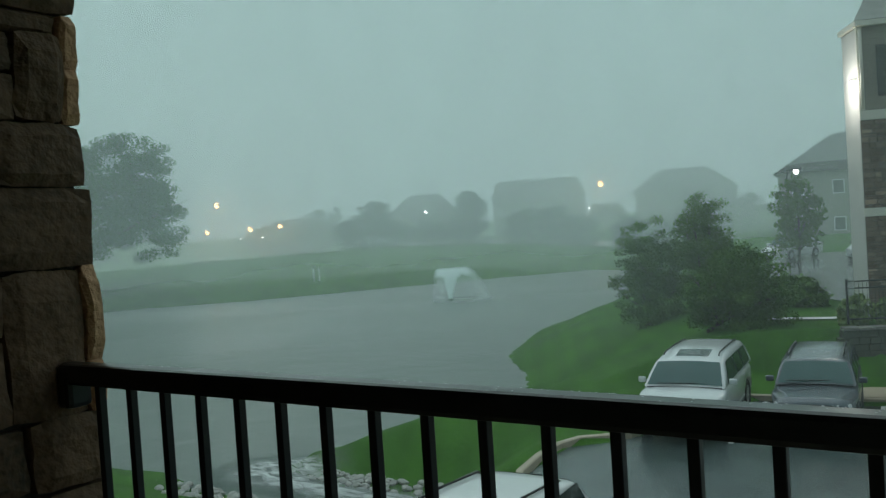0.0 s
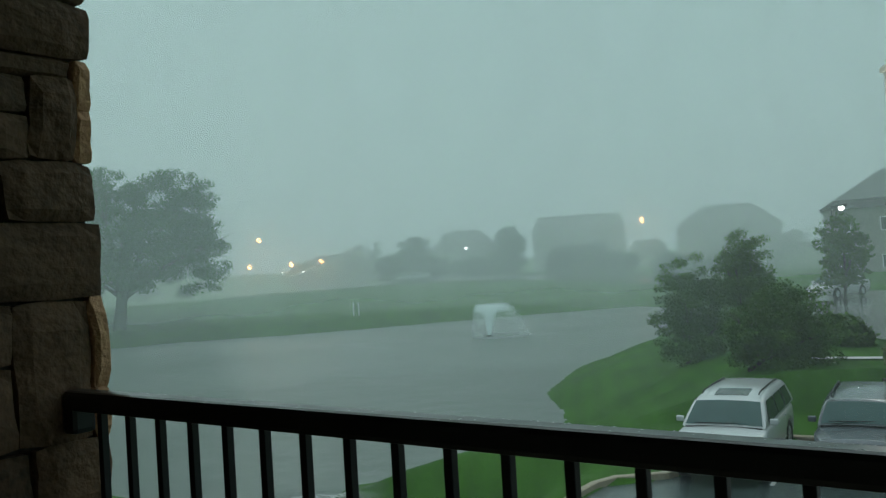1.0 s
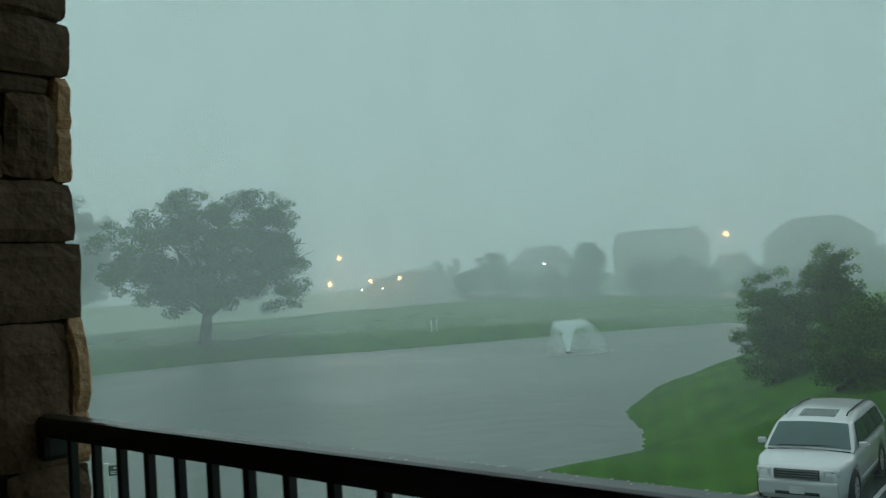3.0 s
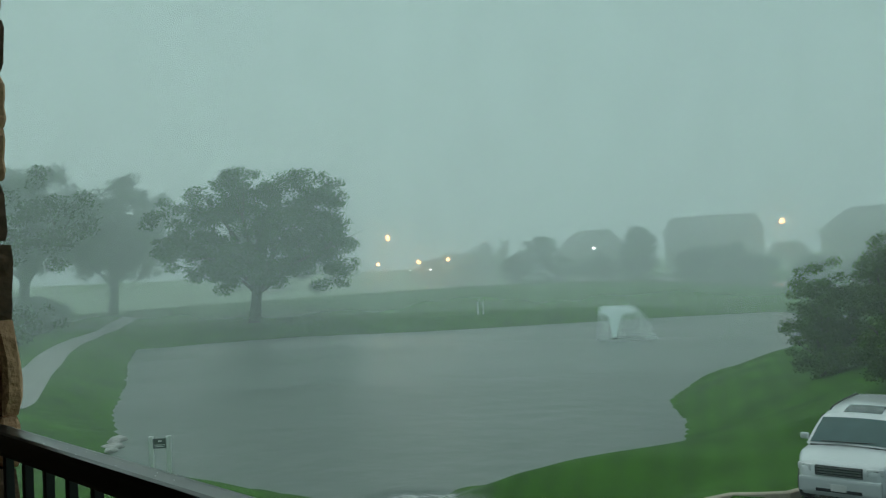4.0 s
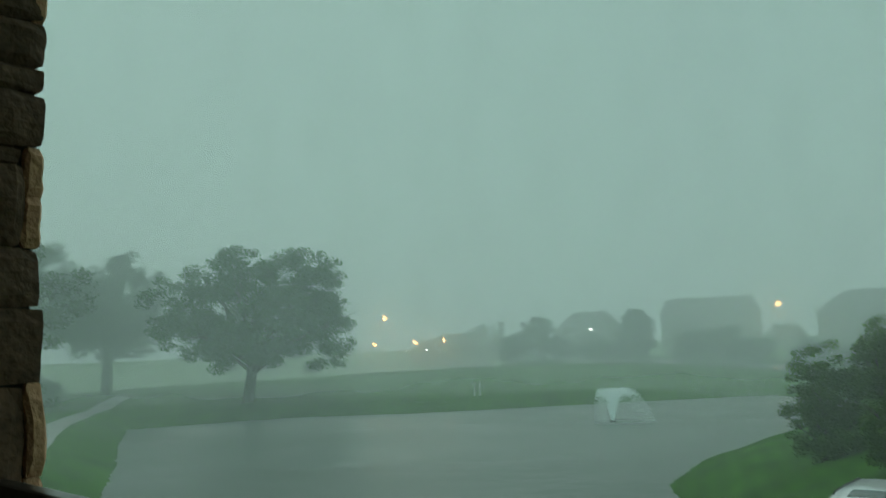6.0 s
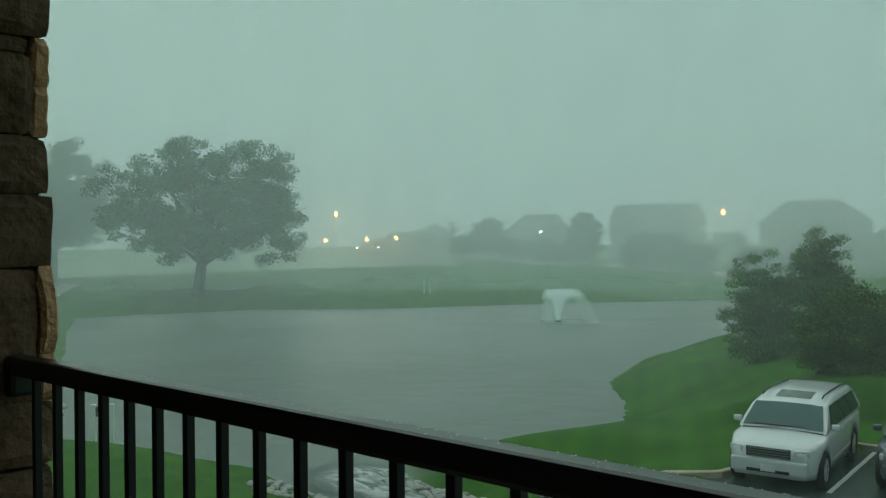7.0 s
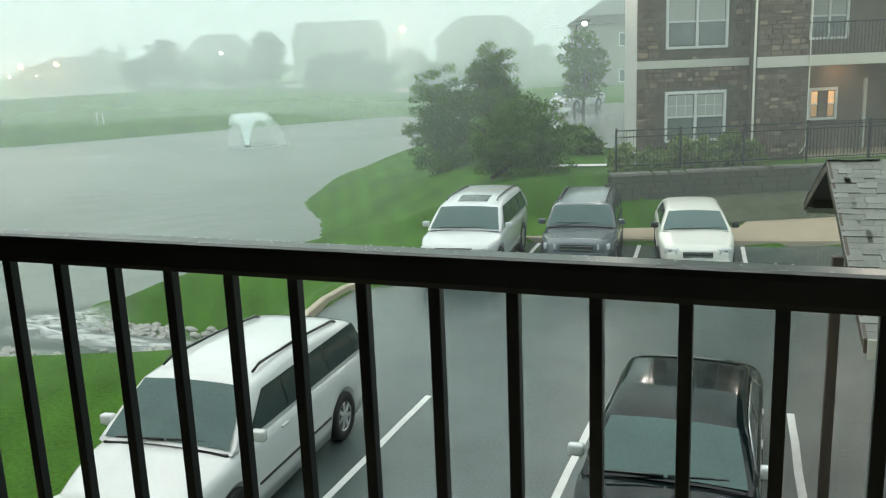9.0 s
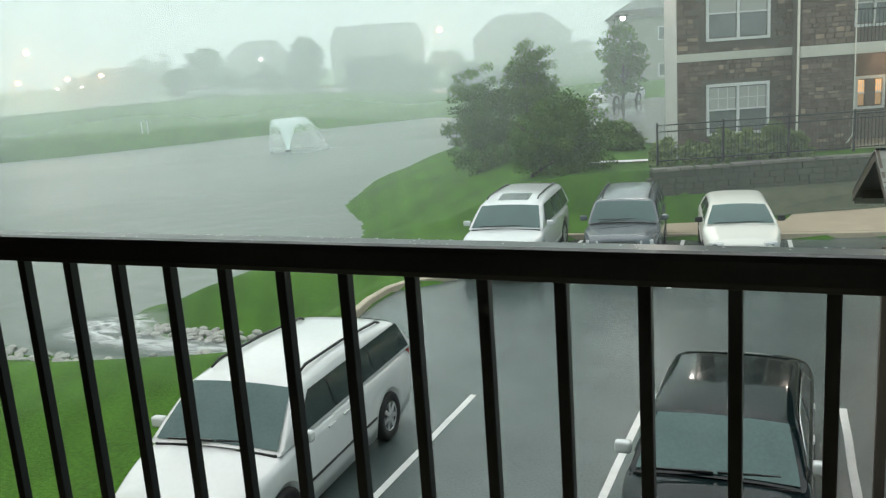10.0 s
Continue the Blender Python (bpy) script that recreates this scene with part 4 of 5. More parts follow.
def apartment_house():
    root = thing("apartment_house", house_frame(0, 0), "three storey apartment house in brown stone and tan siding", "apartment house")
    part("wall", box_bm(0, 3.8, 0, 1.45, 1.2, 7.72), BRICK, root)
    part("upper_wall", box_bm(0, 3.8, 0, 1.45, 7.72, 10.6), SIDING, root)
    part("back_wall", box_bm(4.3, 22, 1.46, 14, 1.2, 10.6), BRICK, root)
    part("bay_wall", box_bm(3.8, 5.5, -0.7, 1.4, 1.2, 7.72), BRICK, root)
    part("bay_wall", box_bm(9.6, 22, -0.7, 1.4, 1.2, 7.72), BRICK, root)
    part("bay_upper_wall", box_bm(3.8, 22, -0.7, 1.4, 7.73, 10.6), DARK_SIDING, root)
    # recessed porch and the balcony over it
    part("porch_wall", box_bm(5.5, 9.6, 0.8, 1.4, 1.2, 7.72), DARK_SIDING, root, "shaded brown porch wall")
    part("porch_floor", box_bm(5.5, 9.6, -0.66, 0.8, 1.2, 1.62), CONCRETE, root)
    part("balcony_slab", box_bm(5.5, 9.6, -0.66, 0.8, 4.66, 4.9), TRIM, root)
    part("porch_ceiling", box_bm(5.5, 9.6, -0.66, 0.8, 7.56, 7.72), TRIM, root)
    for z in (1.62, 4.93):
        for k in range(34):
            part("baluster", box_bm(5.6 + k * 0.12, 5.615 + k * 0.12, -0.66, -0.645, z, z + 1.0), BLACK_METAL, root)
        part("handrail", box_bm(5.5, 9.6, -0.68, -0.63, z + 1.0, z + 1.045, 0.005), BLACK_METAL, root)
    door = part("door", box_bm(8.4, 9.3, 0.74, 0.81, 1.63, 3.95, 0.01), DARK_SIDING, root, "dark porch door")
    part("door_frame", box_bm(8.28, 8.4, 0.72, 0.81, 1.63, 4.05, 0.008), TRIM, door)
    part("handle", box_bm(8.48, 8.52, 0.70, 0.74, 2.6, 2.75, 0.006), CHROME, door)
    w = [(1.03, 2.95, 2.28, 3.79), (1.03, 2.95, 5.36, 6.94), (1.03, 2.95, 8.44, 9.90)]
    for i, (a, b, c, d) in enumerate(w):
        sash_window(root, a, b, c, d, 0.03, grids=i == 0, shutters=i == 2)
    bay = [(6.4, 7.25, 2.75, 3.68), (10.4, 12.2, 2.4, 3.9), (10.4, 12.2, 5.4, 6.98), (6.3, 7.5, 5.5, 6.9), (6.0, 7.6, 8.46, 9.92)]
    for i, (a, b, c, d) in enumerate(bay):
        sash_window(root, a, b, c, d, -0.77 if i in (0, 3) else 0.73, lit=i == 0, grids=i == 0)
    holes = [(a - 0.1, b + 0.1, c - 0.1, d + 0.1) for a, b, c, d in w]
    wall_stones(root, 0, 3.79, 1.5, 4.66, 0.0, holes, 3)
    wall_stones(root, 0, 3.79, 4.92, 7.66, 0.0, holes, 4)
    bholes = [(a - 0.1, b + 0.1, c - 0.1, d + 0.1) for a, b, c, d in bay]
    wall_stones(root, 3.81, 5.49, 1.5, 4.56, 0.7, [], 5)
    wall_stones(root, 9.62, 14, 1.5, 4.56, 0.7, bholes, 7)
    wall_stones(root, 3.81, 5.49, 4.93, 7.9, 0.7, [], 6)
    wall_stones(root, 9.62, 14, 4.93, 7.9, 0.7, bholes, 8)
    lap_boards(root, 0.16, 3.79, 7.98, 10.5, 0.0, SIDING, [(0.50, 3.50, 8.34, 10.03)])
    lap_boards(root, 4.0, 14, 8.2, 10.5, 0.7, DARK_SIDING, [(5.8, 7.8, 8.36, 10.05)])
    for nm, a, b, o, z0, z1 in (("belt_course", -0.03, 3.79, 0.05, 4.66, 4.92), ("belt_course", -0.03, 3.79, 0.05, 7.66, 7.96), ("belt_course", 3.77, 22, 0.75, 4.57, 4.92), ("belt_course", 3.77, 22, 0.75, 7.9, 8.18)):
        part(nm, box_bm(a, b, -o, 0.02 - (0.7 if o > 0.5 else 0), z0, z1, 0.01), TRIM, root, "cream trim band")
    part("corner_board", box_bm(-0.03, 0.14, -0.04, 0.05, 7.97, 10.55, 0.005), TRIM, root)
    part("corner_board", box_bm(3.77, 3.95, -0.75, -0.68, 8.19, 10.55, 0.005), TRIM, root)
    part("side_cladding", box_bm(-0.02, -0.004, 0.03, 1.45, 1.5, 10.5), GREY_SIDING, root, "pale grey side cladding")
    for u, o in ((3.70, 0.70), (5.52, 0.79)):
        bm = bmesh.new()
        add_tube(bm, [(u, -o, 10.4), (u, -o, 2.1), (u - 0.05, -o - 0.03, 1.95), (u - 0.3, -o - 0.2, 1.75)], 0.042 if u < 4 else 0.022, 8)
        part("downspout", bm, TRIM, root, "cream metal downspout", True)
    bm = bmesh.new()
    add_tube(bm, [(0.05, -0.10, 10.45), (0.05, -0.10, 8.0)], 0.045, 8)
    part("downspout", bm, TRIM, root, "cream metal downspout", True)
    part("soffit", box_bm(-0.10, 4.15, -0.22, 1.6, 10.55, 10.72, 0.02), TRIM, root)
    part("bay_soffit", box_bm(4.155, 22, -0.95, 14.2, 10.55, 10.72, 0.02), TRIM, root)
    part("gutter", box_bm(4.1, 22, -1.06, -0.95, 10.6, 10.76, 0.02), WHITE_PAINT, root)
    bm = bmesh.new()
    v = [bm.verts.new(c) for c in ((-0.12, -0.2, 10.73), (22, -0.95, 10.73), (22, 14.3, 10.73), (4.2, 14.3, 10.73), (3.8, 7, 15.4), (20, 7, 15.4))]
    for f in ((0, 1, 5, 4), (1, 2, 5), (2, 3, 4, 5), (3, 0, 4), (3, 2, 1, 0)):
        bm.faces.new([v[i] for i in f])
    part("roof", bm, SHINGLE, root)
    lamp = part("wall_lamp", box_bm(-0.16, -0.02, 0.05, 0.25, 8.72, 8.92, 0.02), WALL_LAMP, root, "bright white wall lamp")
    part("lamp_hood", box_bm(-0.2, -0.02, 0.02, 0.28, 8.925, 8.96, 0.01), DARK_TRIM, lamp)
    return root


apartment_house()
# the porch light is an added warm fill, with no lamp fixture there
for nm, u, out, z, e in (("wall_lamp_light", -0.75, -0.35, 8.7, 125), ("bay_lamp_light", 7.8, 1.6, 9.9, 190), ("porch_fill_light", 7.3, -0.2, 4.3, 5)):
    lt = new(nm, bpy.data.lights.new(nm, "POINT"))
    lt.data.energy, lt.data.shadow_soft_size, lt.data.color = e, 0.12, (1.0, 0.95, 0.85) if e > 100 else (1.0, 0.75, 0.45)
    lt.location = house_frame(u, out, z).translation


def retaining_wall():
    core = tagged(part("retaining_wall", box_bm(-1.6, 16, 0.06, 0.4, -0.1, 1.5), MORTAR), "low dark block retaining wall with pale caps below the house", "retaining wall", kind="structure")
    core.matrix_world = house_frame(0, 2.75)
    rnd = random.Random(8)
    me = [mesh_of("block", box_bm(0, l, 0.0, 0.2, 0, 0.185, 0.015), WALL_BLOCK) for l in (0.28, 0.38, 0.46)]
    cap = mesh_of("cap_stone", box_bm(0, 0.40, -0.06, 0.30, 0, 0.085, 0.015), CAP_STONE)
    for r in range(7):
        u = -1.6 - (r % 2) * 0.15
        while u < 10.5:
            k = rnd.randrange(3)
            o = new("block", me[k])
            o.parent = core
            o.location = (u, rnd.uniform(-0.012, 0.012), 0.135 + 0.195 * r)
            u += (0.29, 0.39, 0.47)[k]
    u = -1.6
    while u < 12:
        o = new("cap_stone", cap)
        o.parent = core
        o.location, o.rotation_euler = (u, rnd.uniform(-0.02, 0.02), 1.50 + rnd.uniform(0, 0.02)), (0, rnd.uniform(-0.02, 0.02), 0)
        u += 0.42 + (rnd.random() < 0.25) * 0.12


retaining_wall()
BED = material("wet_ground_cover", (0.035, 0.045, 0.022), 0.8, scale=3, color2=(0.085, 0.098, 0.05), bump=1.0, bump_scale=18)
strip("planting_bed", [tuple(house_frame(u, 3.42).translation.xy) for u in (0.2, 2.0, 4.0, 7.0, 11.0)], 1.25, 0.05, BED, "dark wet ground cover on the bank below the wall", "planting bed")


def iron_fence():
    root = thing("iron_fence", house_frame(0, 2.2, 1.62), "black iron picket fence above the retaining wall", "fence")
    us = [-1.3, 0.75, 2.8, 4.85, 6.9, 8.95]
    for u in us:
        part("post", box_bm(u - 0.03, u + 0.03, -0.03, 0.03, 0, 1.32, 0.006), BLACK_METAL, root)
    for z in (0.12, 1.02, 1.22):
        part("rail", box_bm(us[0], us[-1], -0.018, 0.018, z, z + 0.035, 0.004), BLACK_METAL, root)
    me = mesh_of("picket", box_bm(-0.0045, 0.0045, -0.0045, 0.0045, 0.05, 1.24), BLACK_METAL)
    u = us[0] + 0.11
    while u < us[-1]:
        o = new("picket", me)
        o.parent = root
        o.location = (u, 0, 0)
        u += 0.11


iron_fence()


# ---- carport roof beside the lot ----
def carport():
    a, b = Vector((3.13, 7.3)), Vector((2.64, 13.7))
    mid = (a + b) / 2
    ang = math.degrees(math.atan2(b.y - a.y, b.x - a.x)) - 90
    root = thing("carport", pose(mid.x, mid.y, 0, 0, 0, ang), "open carport with a grey shingled gable roof on brown wooden posts", "carport")
    zr, n = 3.87, 6.5   # ridge height, length
    for sd, w, ze in ((1, 2.25, 2.98), (-1, 3.2, 2.6)):
        bm = bmesh.new()
        v = [bm.verts.new(c) for c in ((0, 0, zr - 0.03), (n, 0, zr - 0.03), (n, sd * w, ze - 0.03), (0, sd * w, ze - 0.03), (0, 0, zr - 0.10), (n, 0, zr - 0.10), (n, sd * w, ze - 0.10), (0, sd * w, ze - 0.10))]
        for f in ((0, 1, 2, 3), (4, 5, 6, 7), (0, 3, 7, 4), (1, 2, 6, 5), (2, 3, 7, 6)):
            bm.faces.new([v[i] for i in f])
        bmesh.ops.recalc_face_normals(bm, faces=bm.faces)
        deck = part("roof_deck", bm, POST_WOOD, root)
        bm = bmesh.new()
        v = [bm.verts.new(c) for c in ((-0.03, 0, zr + 0.0), (0.0, 0, zr + 0.0), (0.0, sd * w, ze), (-0.03, sd * w, ze), (-0.03, 0, zr - 0.15), (0, 0, zr - 0.15), (0, sd * w, ze - 0.15), (-0.03, sd * w, ze - 0.15))]
        for f in ((0, 1, 2, 3), (4, 5, 6, 7), (0, 3, 7, 4), (1, 2, 6, 5), (2, 3, 7, 6)):
            bm.faces.new([v[i] for i in f])
        bmesh.ops.recalc_face_normals(bm, faces=bm.faces)
        part("rake_board", bm, POST_WOOD, root)
        part("fascia", box_bm(0, n, min(sd * w, sd * (w + 0.03)), max(sd * w, sd * (w + 0.03)), ze - 0.2, ze - 0.01), TRIM, root)
        # shingle tabs, course by course
        slope = math.hypot(w, zr - ze)
        rnd = random.Random(20 + sd)
        meshes = [mesh_of("shingle", box_bm(0, l, 0, 0.135, 0, 0.012), SHINGLE) for l in (0.16, 0.22, 0.30)]
        rows = 30
        for r in range(rows):
            d = slope * r / rows
            x = -0.04 - rnd.uniform(0, 0.1)
            while x < (2.2 if sd < 0 else 0.5):
                k = rnd.randrange(3)
                o = new("shingle", meshes[k])
                o.parent = deck
                y0, z0 = sd * w * (1 - d / slope), ze + (zr - ze) * d / slope
                tilt = math.atan2(zr - ze, w)
                o.matrix_basis = Matrix.Translation((max(x, -0.04), y0, z0 - 0.02 + rnd.choice((0, 0, 0.010)))) @ (Matrix.Rotation(tilt - 0.03, 4, "X") if sd < 0 else Matrix.Rotation(-tilt + 0.03, 4, "X") @ Matrix.Diagonal((1, -1, 1, 1)))
                x += (0.165, 0.225, 0.305)[k]
    for x, y, z in ((-0.09, -1.75, 3.04), (6.2, -2.6, 2.72), (6.2, 1.9, 3.0)):
        part("post", box_bm(x - 0.055, x + 0.055, y - 0.055, y + 0.055, 0, z, 0.01), POST_WOOD, root, "square brown wooden post")
    part("beam", box_bm(0.05, n, -2.9, -2.7, 2.42, 2.58), POST_WOOD, root)
    part("beam", box_bm(0.05, n, 1.8, 2.0, 2.94, 3.08), POST_WOOD, root)


carport()


# ---- plants ----
def leaf_mesh(name, centres, per, spread, size, mat, seed, drift=(0, 0, 0)):
    """Many small leaf quads in clumps round the given centres."""
    rng = np.random.default_rng(seed)
    c = np.repeat(np.asarray(centres, float), per, 0)
    off = rng.normal(0, 1, c.shape)
    off /= np.maximum(np.linalg.norm(off, axis=1, keepdims=True), 0.3)
    off *= rng.uniform(0.15, 1.0, (len(c), 1)) ** 0.6 * np.asarray(spread)
    p = c + off + rng.uniform(0, 1, (len(c), 1)) * np.asarray(drift)
    a = rng.normal(0, 1, p.shape)
    a /= np.linalg.norm(a, axis=1, keepdims=True)
    b = np.cross(a, rng.normal(0, 1, p.shape))
    b /= np.linalg.norm(b, axis=1, keepdims=True)
    s = size * rng.uniform(0.6, 1.3, (len(p), 1))
    quad = np.stack([p - a * s, p + b * s * 0.55, p + a * s, p - b * s * 0.55], 1).reshape(-1, 3)
    me = bpy.data.meshes.new(name)
    me.from_pydata(quad.tolist(), [], np.arange(len(quad)).reshape(-1, 4).tolist())
    me.materials.append(mat)
    return me


def tree(name, x, y, z, trunk_h, crown, clumps, per, leaf, mat, label, seed, trunk_r=0.2, lean=(0, 0), gaps=0.0, clump=0.8, hollow=0.35, limbs=9, spread_up=1.0, low=-0.55):
    """crown: centre height over the foot, half widths (a, b, c)."""
    root = thing(name, pose(x, y, z), label, "tree")
    rnd = random.Random(seed)
    cz, ra, rb, rc = crown
    bm = bmesh.new()
    top = Vector((lean[0] * 0.5, lean[1] * 0.5, trunk_h))
    add_tube(bm, [(0, 0, -0.3), (0, 0, 0.05), tuple(top * 0.5 + Vector((rnd.uniform(-.1, .1), 0, 0)) * trunk_r), tuple(top), tuple(Vector((lean[0], lean[1], cz + rc * 0.4)))],
             [trunk_r * 1.7, trunk_r * 1.2, trunk_r, trunk_r * 0.85, trunk_r * 0.2], 9)
    centres = []
    tips = []
    for k in range(limbs):
        an = k * math.tau / limbs + rnd.uniform(-0.3, 0.3)
        el = rnd.uniform(-0.35, 0.9)
        e = Vector((math.cos(an) * math.cos(el) * ra * 0.85 + lean[0], math.sin(an) * math.cos(el) * rb * 0.85 + lean[1], cz + math.sin(el) * rc * 0.8 * spread_up))
        s = top * rnd.uniform(0.75, 1.0)
        m1 = s.lerp(e, 0.45) + Vector((0, 0, rc * 0.12)) + Vector((rnd.uniform(-1, 1), rnd.uniform(-1, 1), rnd.uniform(-1, 1))) * ra * 0.08
        add_tube(bm, [tuple(s), tuple(m1), tuple(e)], [trunk_r * 0.45, trunk_r * 0.28, trunk_r * 0.06], 6)
        tips.append((s, m1, e))
        for _ in range(2):
            e2 = e + Vector((rnd.uniform(-1, 1) * ra, rnd.uniform(-1, 1) * rb, rnd.uniform(-0.5, 1) * rc)) * 0.2
            add_tube(bm, [tuple(m1.lerp(e, 0.5)), tuple(e2)], [trunk_r * 0.16, trunk_r * 0.04], 5)
    part("trunk", bm, BARK, root, "dark bark trunk and limbs", True)
    while len(centres) < clumps:
        d = Vector((rnd.gauss(0, 1), rnd.gauss(0, 1), rnd.gauss(0, 1))).normalized() * rnd.uniform(hollow, 1) ** 0.7
        if d.z < low and math.hypot(d.x, d.y) < 0.62 or d.z < low - 0.22:
            continue
        q = Vector((d.x * ra, d.y * rb, d.z * rc))
        f = noise.noise(Vector((d.x, d.y, d.z)) * 1.9 + Vector((seed, 0, 0)))
        q *= 1 + 0.24 * f
        if noise.noise(Vector((d.x, d.y, d.z)) * 3.1 + Vector((0, seed * 1.7, 0))) < gaps - 0.5:
            continue
        centres.append((q.x + lean[0], q.y + lean[1], q.z + cz))
    me = leaf_mesh("crown", centres, per, (clump * 1.15, clump * 1.15, clump * 0.7), leaf, mat, seed, (lean[0] * 0.25, lean[1] * 0.25, 0))
    o = new("crown", me)
    o.parent = root
    tagged(o, kind="stuff")
    return root


def on_ground(x, y):
    return height_at(x, y)


# bank trees bent by the wind
def bank_tree(x, y, z0, z1, w, d, clumps, label, seed, lean, gaps=0.2):
    z = on_ground(x, y)
    tree("bank_tree", x, y, z, max(0.3, z0 - z + 0.4), ((z0 + z1) / 2 - z, w, d, (z1 - z0) / 2), clumps, 130, 0.052, LEAF, label, seed, 0.08, (lean, 0), gaps, 0.34, 0.15, 9, 1.0, -0.92)


bank_tree(-6.55, 26.1, 0.95, 3.85, 1.75, 1.5, 190, "broad dark green wind-blown tree behind the parked cars", 3, 0.75)
bank_tree(-11.8, 34.5, -0.15, 4.9, 1.75, 1.5, 240, "round green wind-blown tree on the pond bank", 5, 0.35)
bank_tree(-9.0, 33.2, 1.3, 5.9, 0.95, 1.0, 170, "upright green wind-blown tree on the pond bank", 7, 0.25)
# oaks on the west bank
tree("oak", -82.4, 52.7, on_ground(-82.4, 52.7), 4.2, (9.4, 11.2, 11.2, 8.0), 520, 150, 0.17, LEAF_DARK, "broad old oak with a gnarled open crown beside the pond", 12, 0.62, (1.0, 0.6), 0.40, 1.05, 0.3, 15)
tree("oak", -107.6, 47.6, on_ground(-107.6, 47.6), 5.2, (10.4, 8.6, 8.6, 6.6), 250, 120, 0.20, LEAF_DARK, "tall oak standing in rain haze by the footpath", 15, 0.55, (0.5, 0.3), 0.46, 1.25, 0.3, 12)
tree("oak", -100.1, 33.8, on_ground(-100.1, 33.8), 5.8, (11.6, 8.8, 8.8, 7.2), 250, 120, 0.20, LEAF_DARK, "tall open oak behind dense shrubs", 19, 0.6, (0.8, 0.5), 0.48, 1.25, 0.3, 12)
tree("oak", -123.6, 54.3, on_ground(-123.6, 54.3), 5, (9.5, 8, 8, 6), 120, 26, 0.55, LEAF_FAR, "hazy oak beyond the others", 23, 0.5, (0.5, 0.3), 0.3, 1.6, 0.25, 9)


def shrub(name, x, y, w, d, h, mat, label, seed, leaf=0.3, n=50, per=30, clump=0.7):
    z = on_ground(x, y)
    rnd = random.Random(seed)
    centres = []
    for _ in range(n):
        a, r, t = rnd.uniform(0, math.tau), rnd.uniform(0, 1) ** 0.5, rnd.uniform(0.1, 1)
        k = math.sqrt(max(0.05, 1 - t * t * 0.85)) * (1 + 0.25 * noise.noise((math.cos(a) * 2, math.sin(a) * 2, seed)))
        centres.append((math.cos(a) * r * w * k, math.sin(a) * r * d * k, t * h * (0.85 + 0.3 * rnd.random())))
    root = thing(name, pose(x, y, z), label, "shrub")
    bm = bmesh.new()
    for _ in range(5):
        e = rnd.choice(centres)
        add_tube(bm, [(rnd.uniform(-.1, .1), rnd.uniform(-.1, .1), -0.1), (e[0] * 0.4, e[1] * 0.4, e[2] * 0.5), (e[0] * 0.8, e[1] * 0.8, e[2] * 0.9)], [0.03 * h, 0.02 * h, 0.006 * h], 5)
    part("stems", bm, BARK, root)
    o = new("foliage", leaf_mesh("foliage", centres, per, (clump, clump, clump * 0.8), leaf, mat, seed))
    o.parent = root
    tagged(o, kind="stuff")
    return root


for i, (x, y, w, h) in enumerate(((-71.5, 18.6, 4.2, 3.6), (-75, 21.2, 4.2, 3.6), (-82, 23.5, 4.5, 3.2), (-67.5, 15.2, 4.0, 3.2), (-90, 25, 6, 4), (-99, 34, 6, 3.2))):
    shrub("shrub", x, y, w, w * 0.9, h, LEAF_DARK, "dense dark green shrubs beside the footpath", 40 + i, 0.20, 70, 70, 1.0)
for i, (u, w, h) in enumerate(((-0.9, 0.5, 0.7), (0.1, 0.6, 0.65), (0.95, 0.6, 0.85), (1.8, 0.65, 0.8), (2.6, 0.75, 0.95), (3.3, 0.5, 0.6))):
    p = house_frame(u, 1.5).translation
    shrub("garden_shrub", p.x, p.y, w, 0.45, h, LEAF_SHRUB, "yellow-green ornamental grass behind the iron fence", 60 + i, 0.09, 34, 34, 0.20)


# ---- pond things ----
def channel_stones():
    rnd = random.Random(31)
    meshes = []
    for k in range(6):
        bm = bmesh.new()
        bmesh.ops.create_icosphere(bm, subdivisions=2, radius=1)
        for v in bm.verts:
            v.co *= 1 + 0.28 * noise.noise(v.co * 1.3 + Vector((k * 7, 0, 0)))
            v.co.z *= 0.62
        meshes.append(mesh_of("channel_stone", bm, RUBBLE))
    line = [(-17.5, 13.4), (-15.2, 13.2), (-13.2, 13.4), (-11.5, 14.1), (-10.0, 14.7), (-9.2, 15.2)]
    other = [(-14.6, 16.0), (-13.2, 15.9), (-12.0, 15.9), (-10.8, 16.0), (-9.8, 15.9)]
    n = 0
    for pts, count, wid in ((line, 190, 0.75), (other, 95, 0.3)):
        for _ in range(count):
            i = rnd.randrange(len(pts) - 1)
            p = Vector(pts[i]).lerp(Vector(pts[i + 1]), rnd.random())
            x, y = p.x + rnd.gauss(0, 0.15), p.y + rnd.uniform(-wid, wid)
            s = rnd.uniform(0.06, 0.14)
            o = new("channel_stone", meshes[rnd.randrange(6)])
            o.matrix_world = pose(x, y, max(height_at(x, y), WATER_Z) + s * 0.25, rnd.uniform(-20, 20), rnd.uniform(-20, 20), rnd.uniform(0, 360)) @ Matrix.Diagonal((s * rnd.uniform(0.8, 1.4), s, s, 1))
            tagged(o, "pale wet stone lining the pond inlet", "stone", "inlet stones")
    # stones at the west shore
    for x, y in ((-33.0, 14.6), (-32.2, 14.2), (-33.6, 15.0), (-31.6, 13.9)):
        s = rnd.uniform(0.2, 0.35)
        o = new("channel_stone", meshes[rnd.randrange(6)])
        o.matrix_world = pose(x, y, WATER_Z + 0.05, 0, 0, rnd.uniform(0, 360)) @ Matrix.Diagonal((s * 1.4, s, s, 1))
        tagged(o, "pale wet stone at the pond's edge", "stone", "inlet stones")


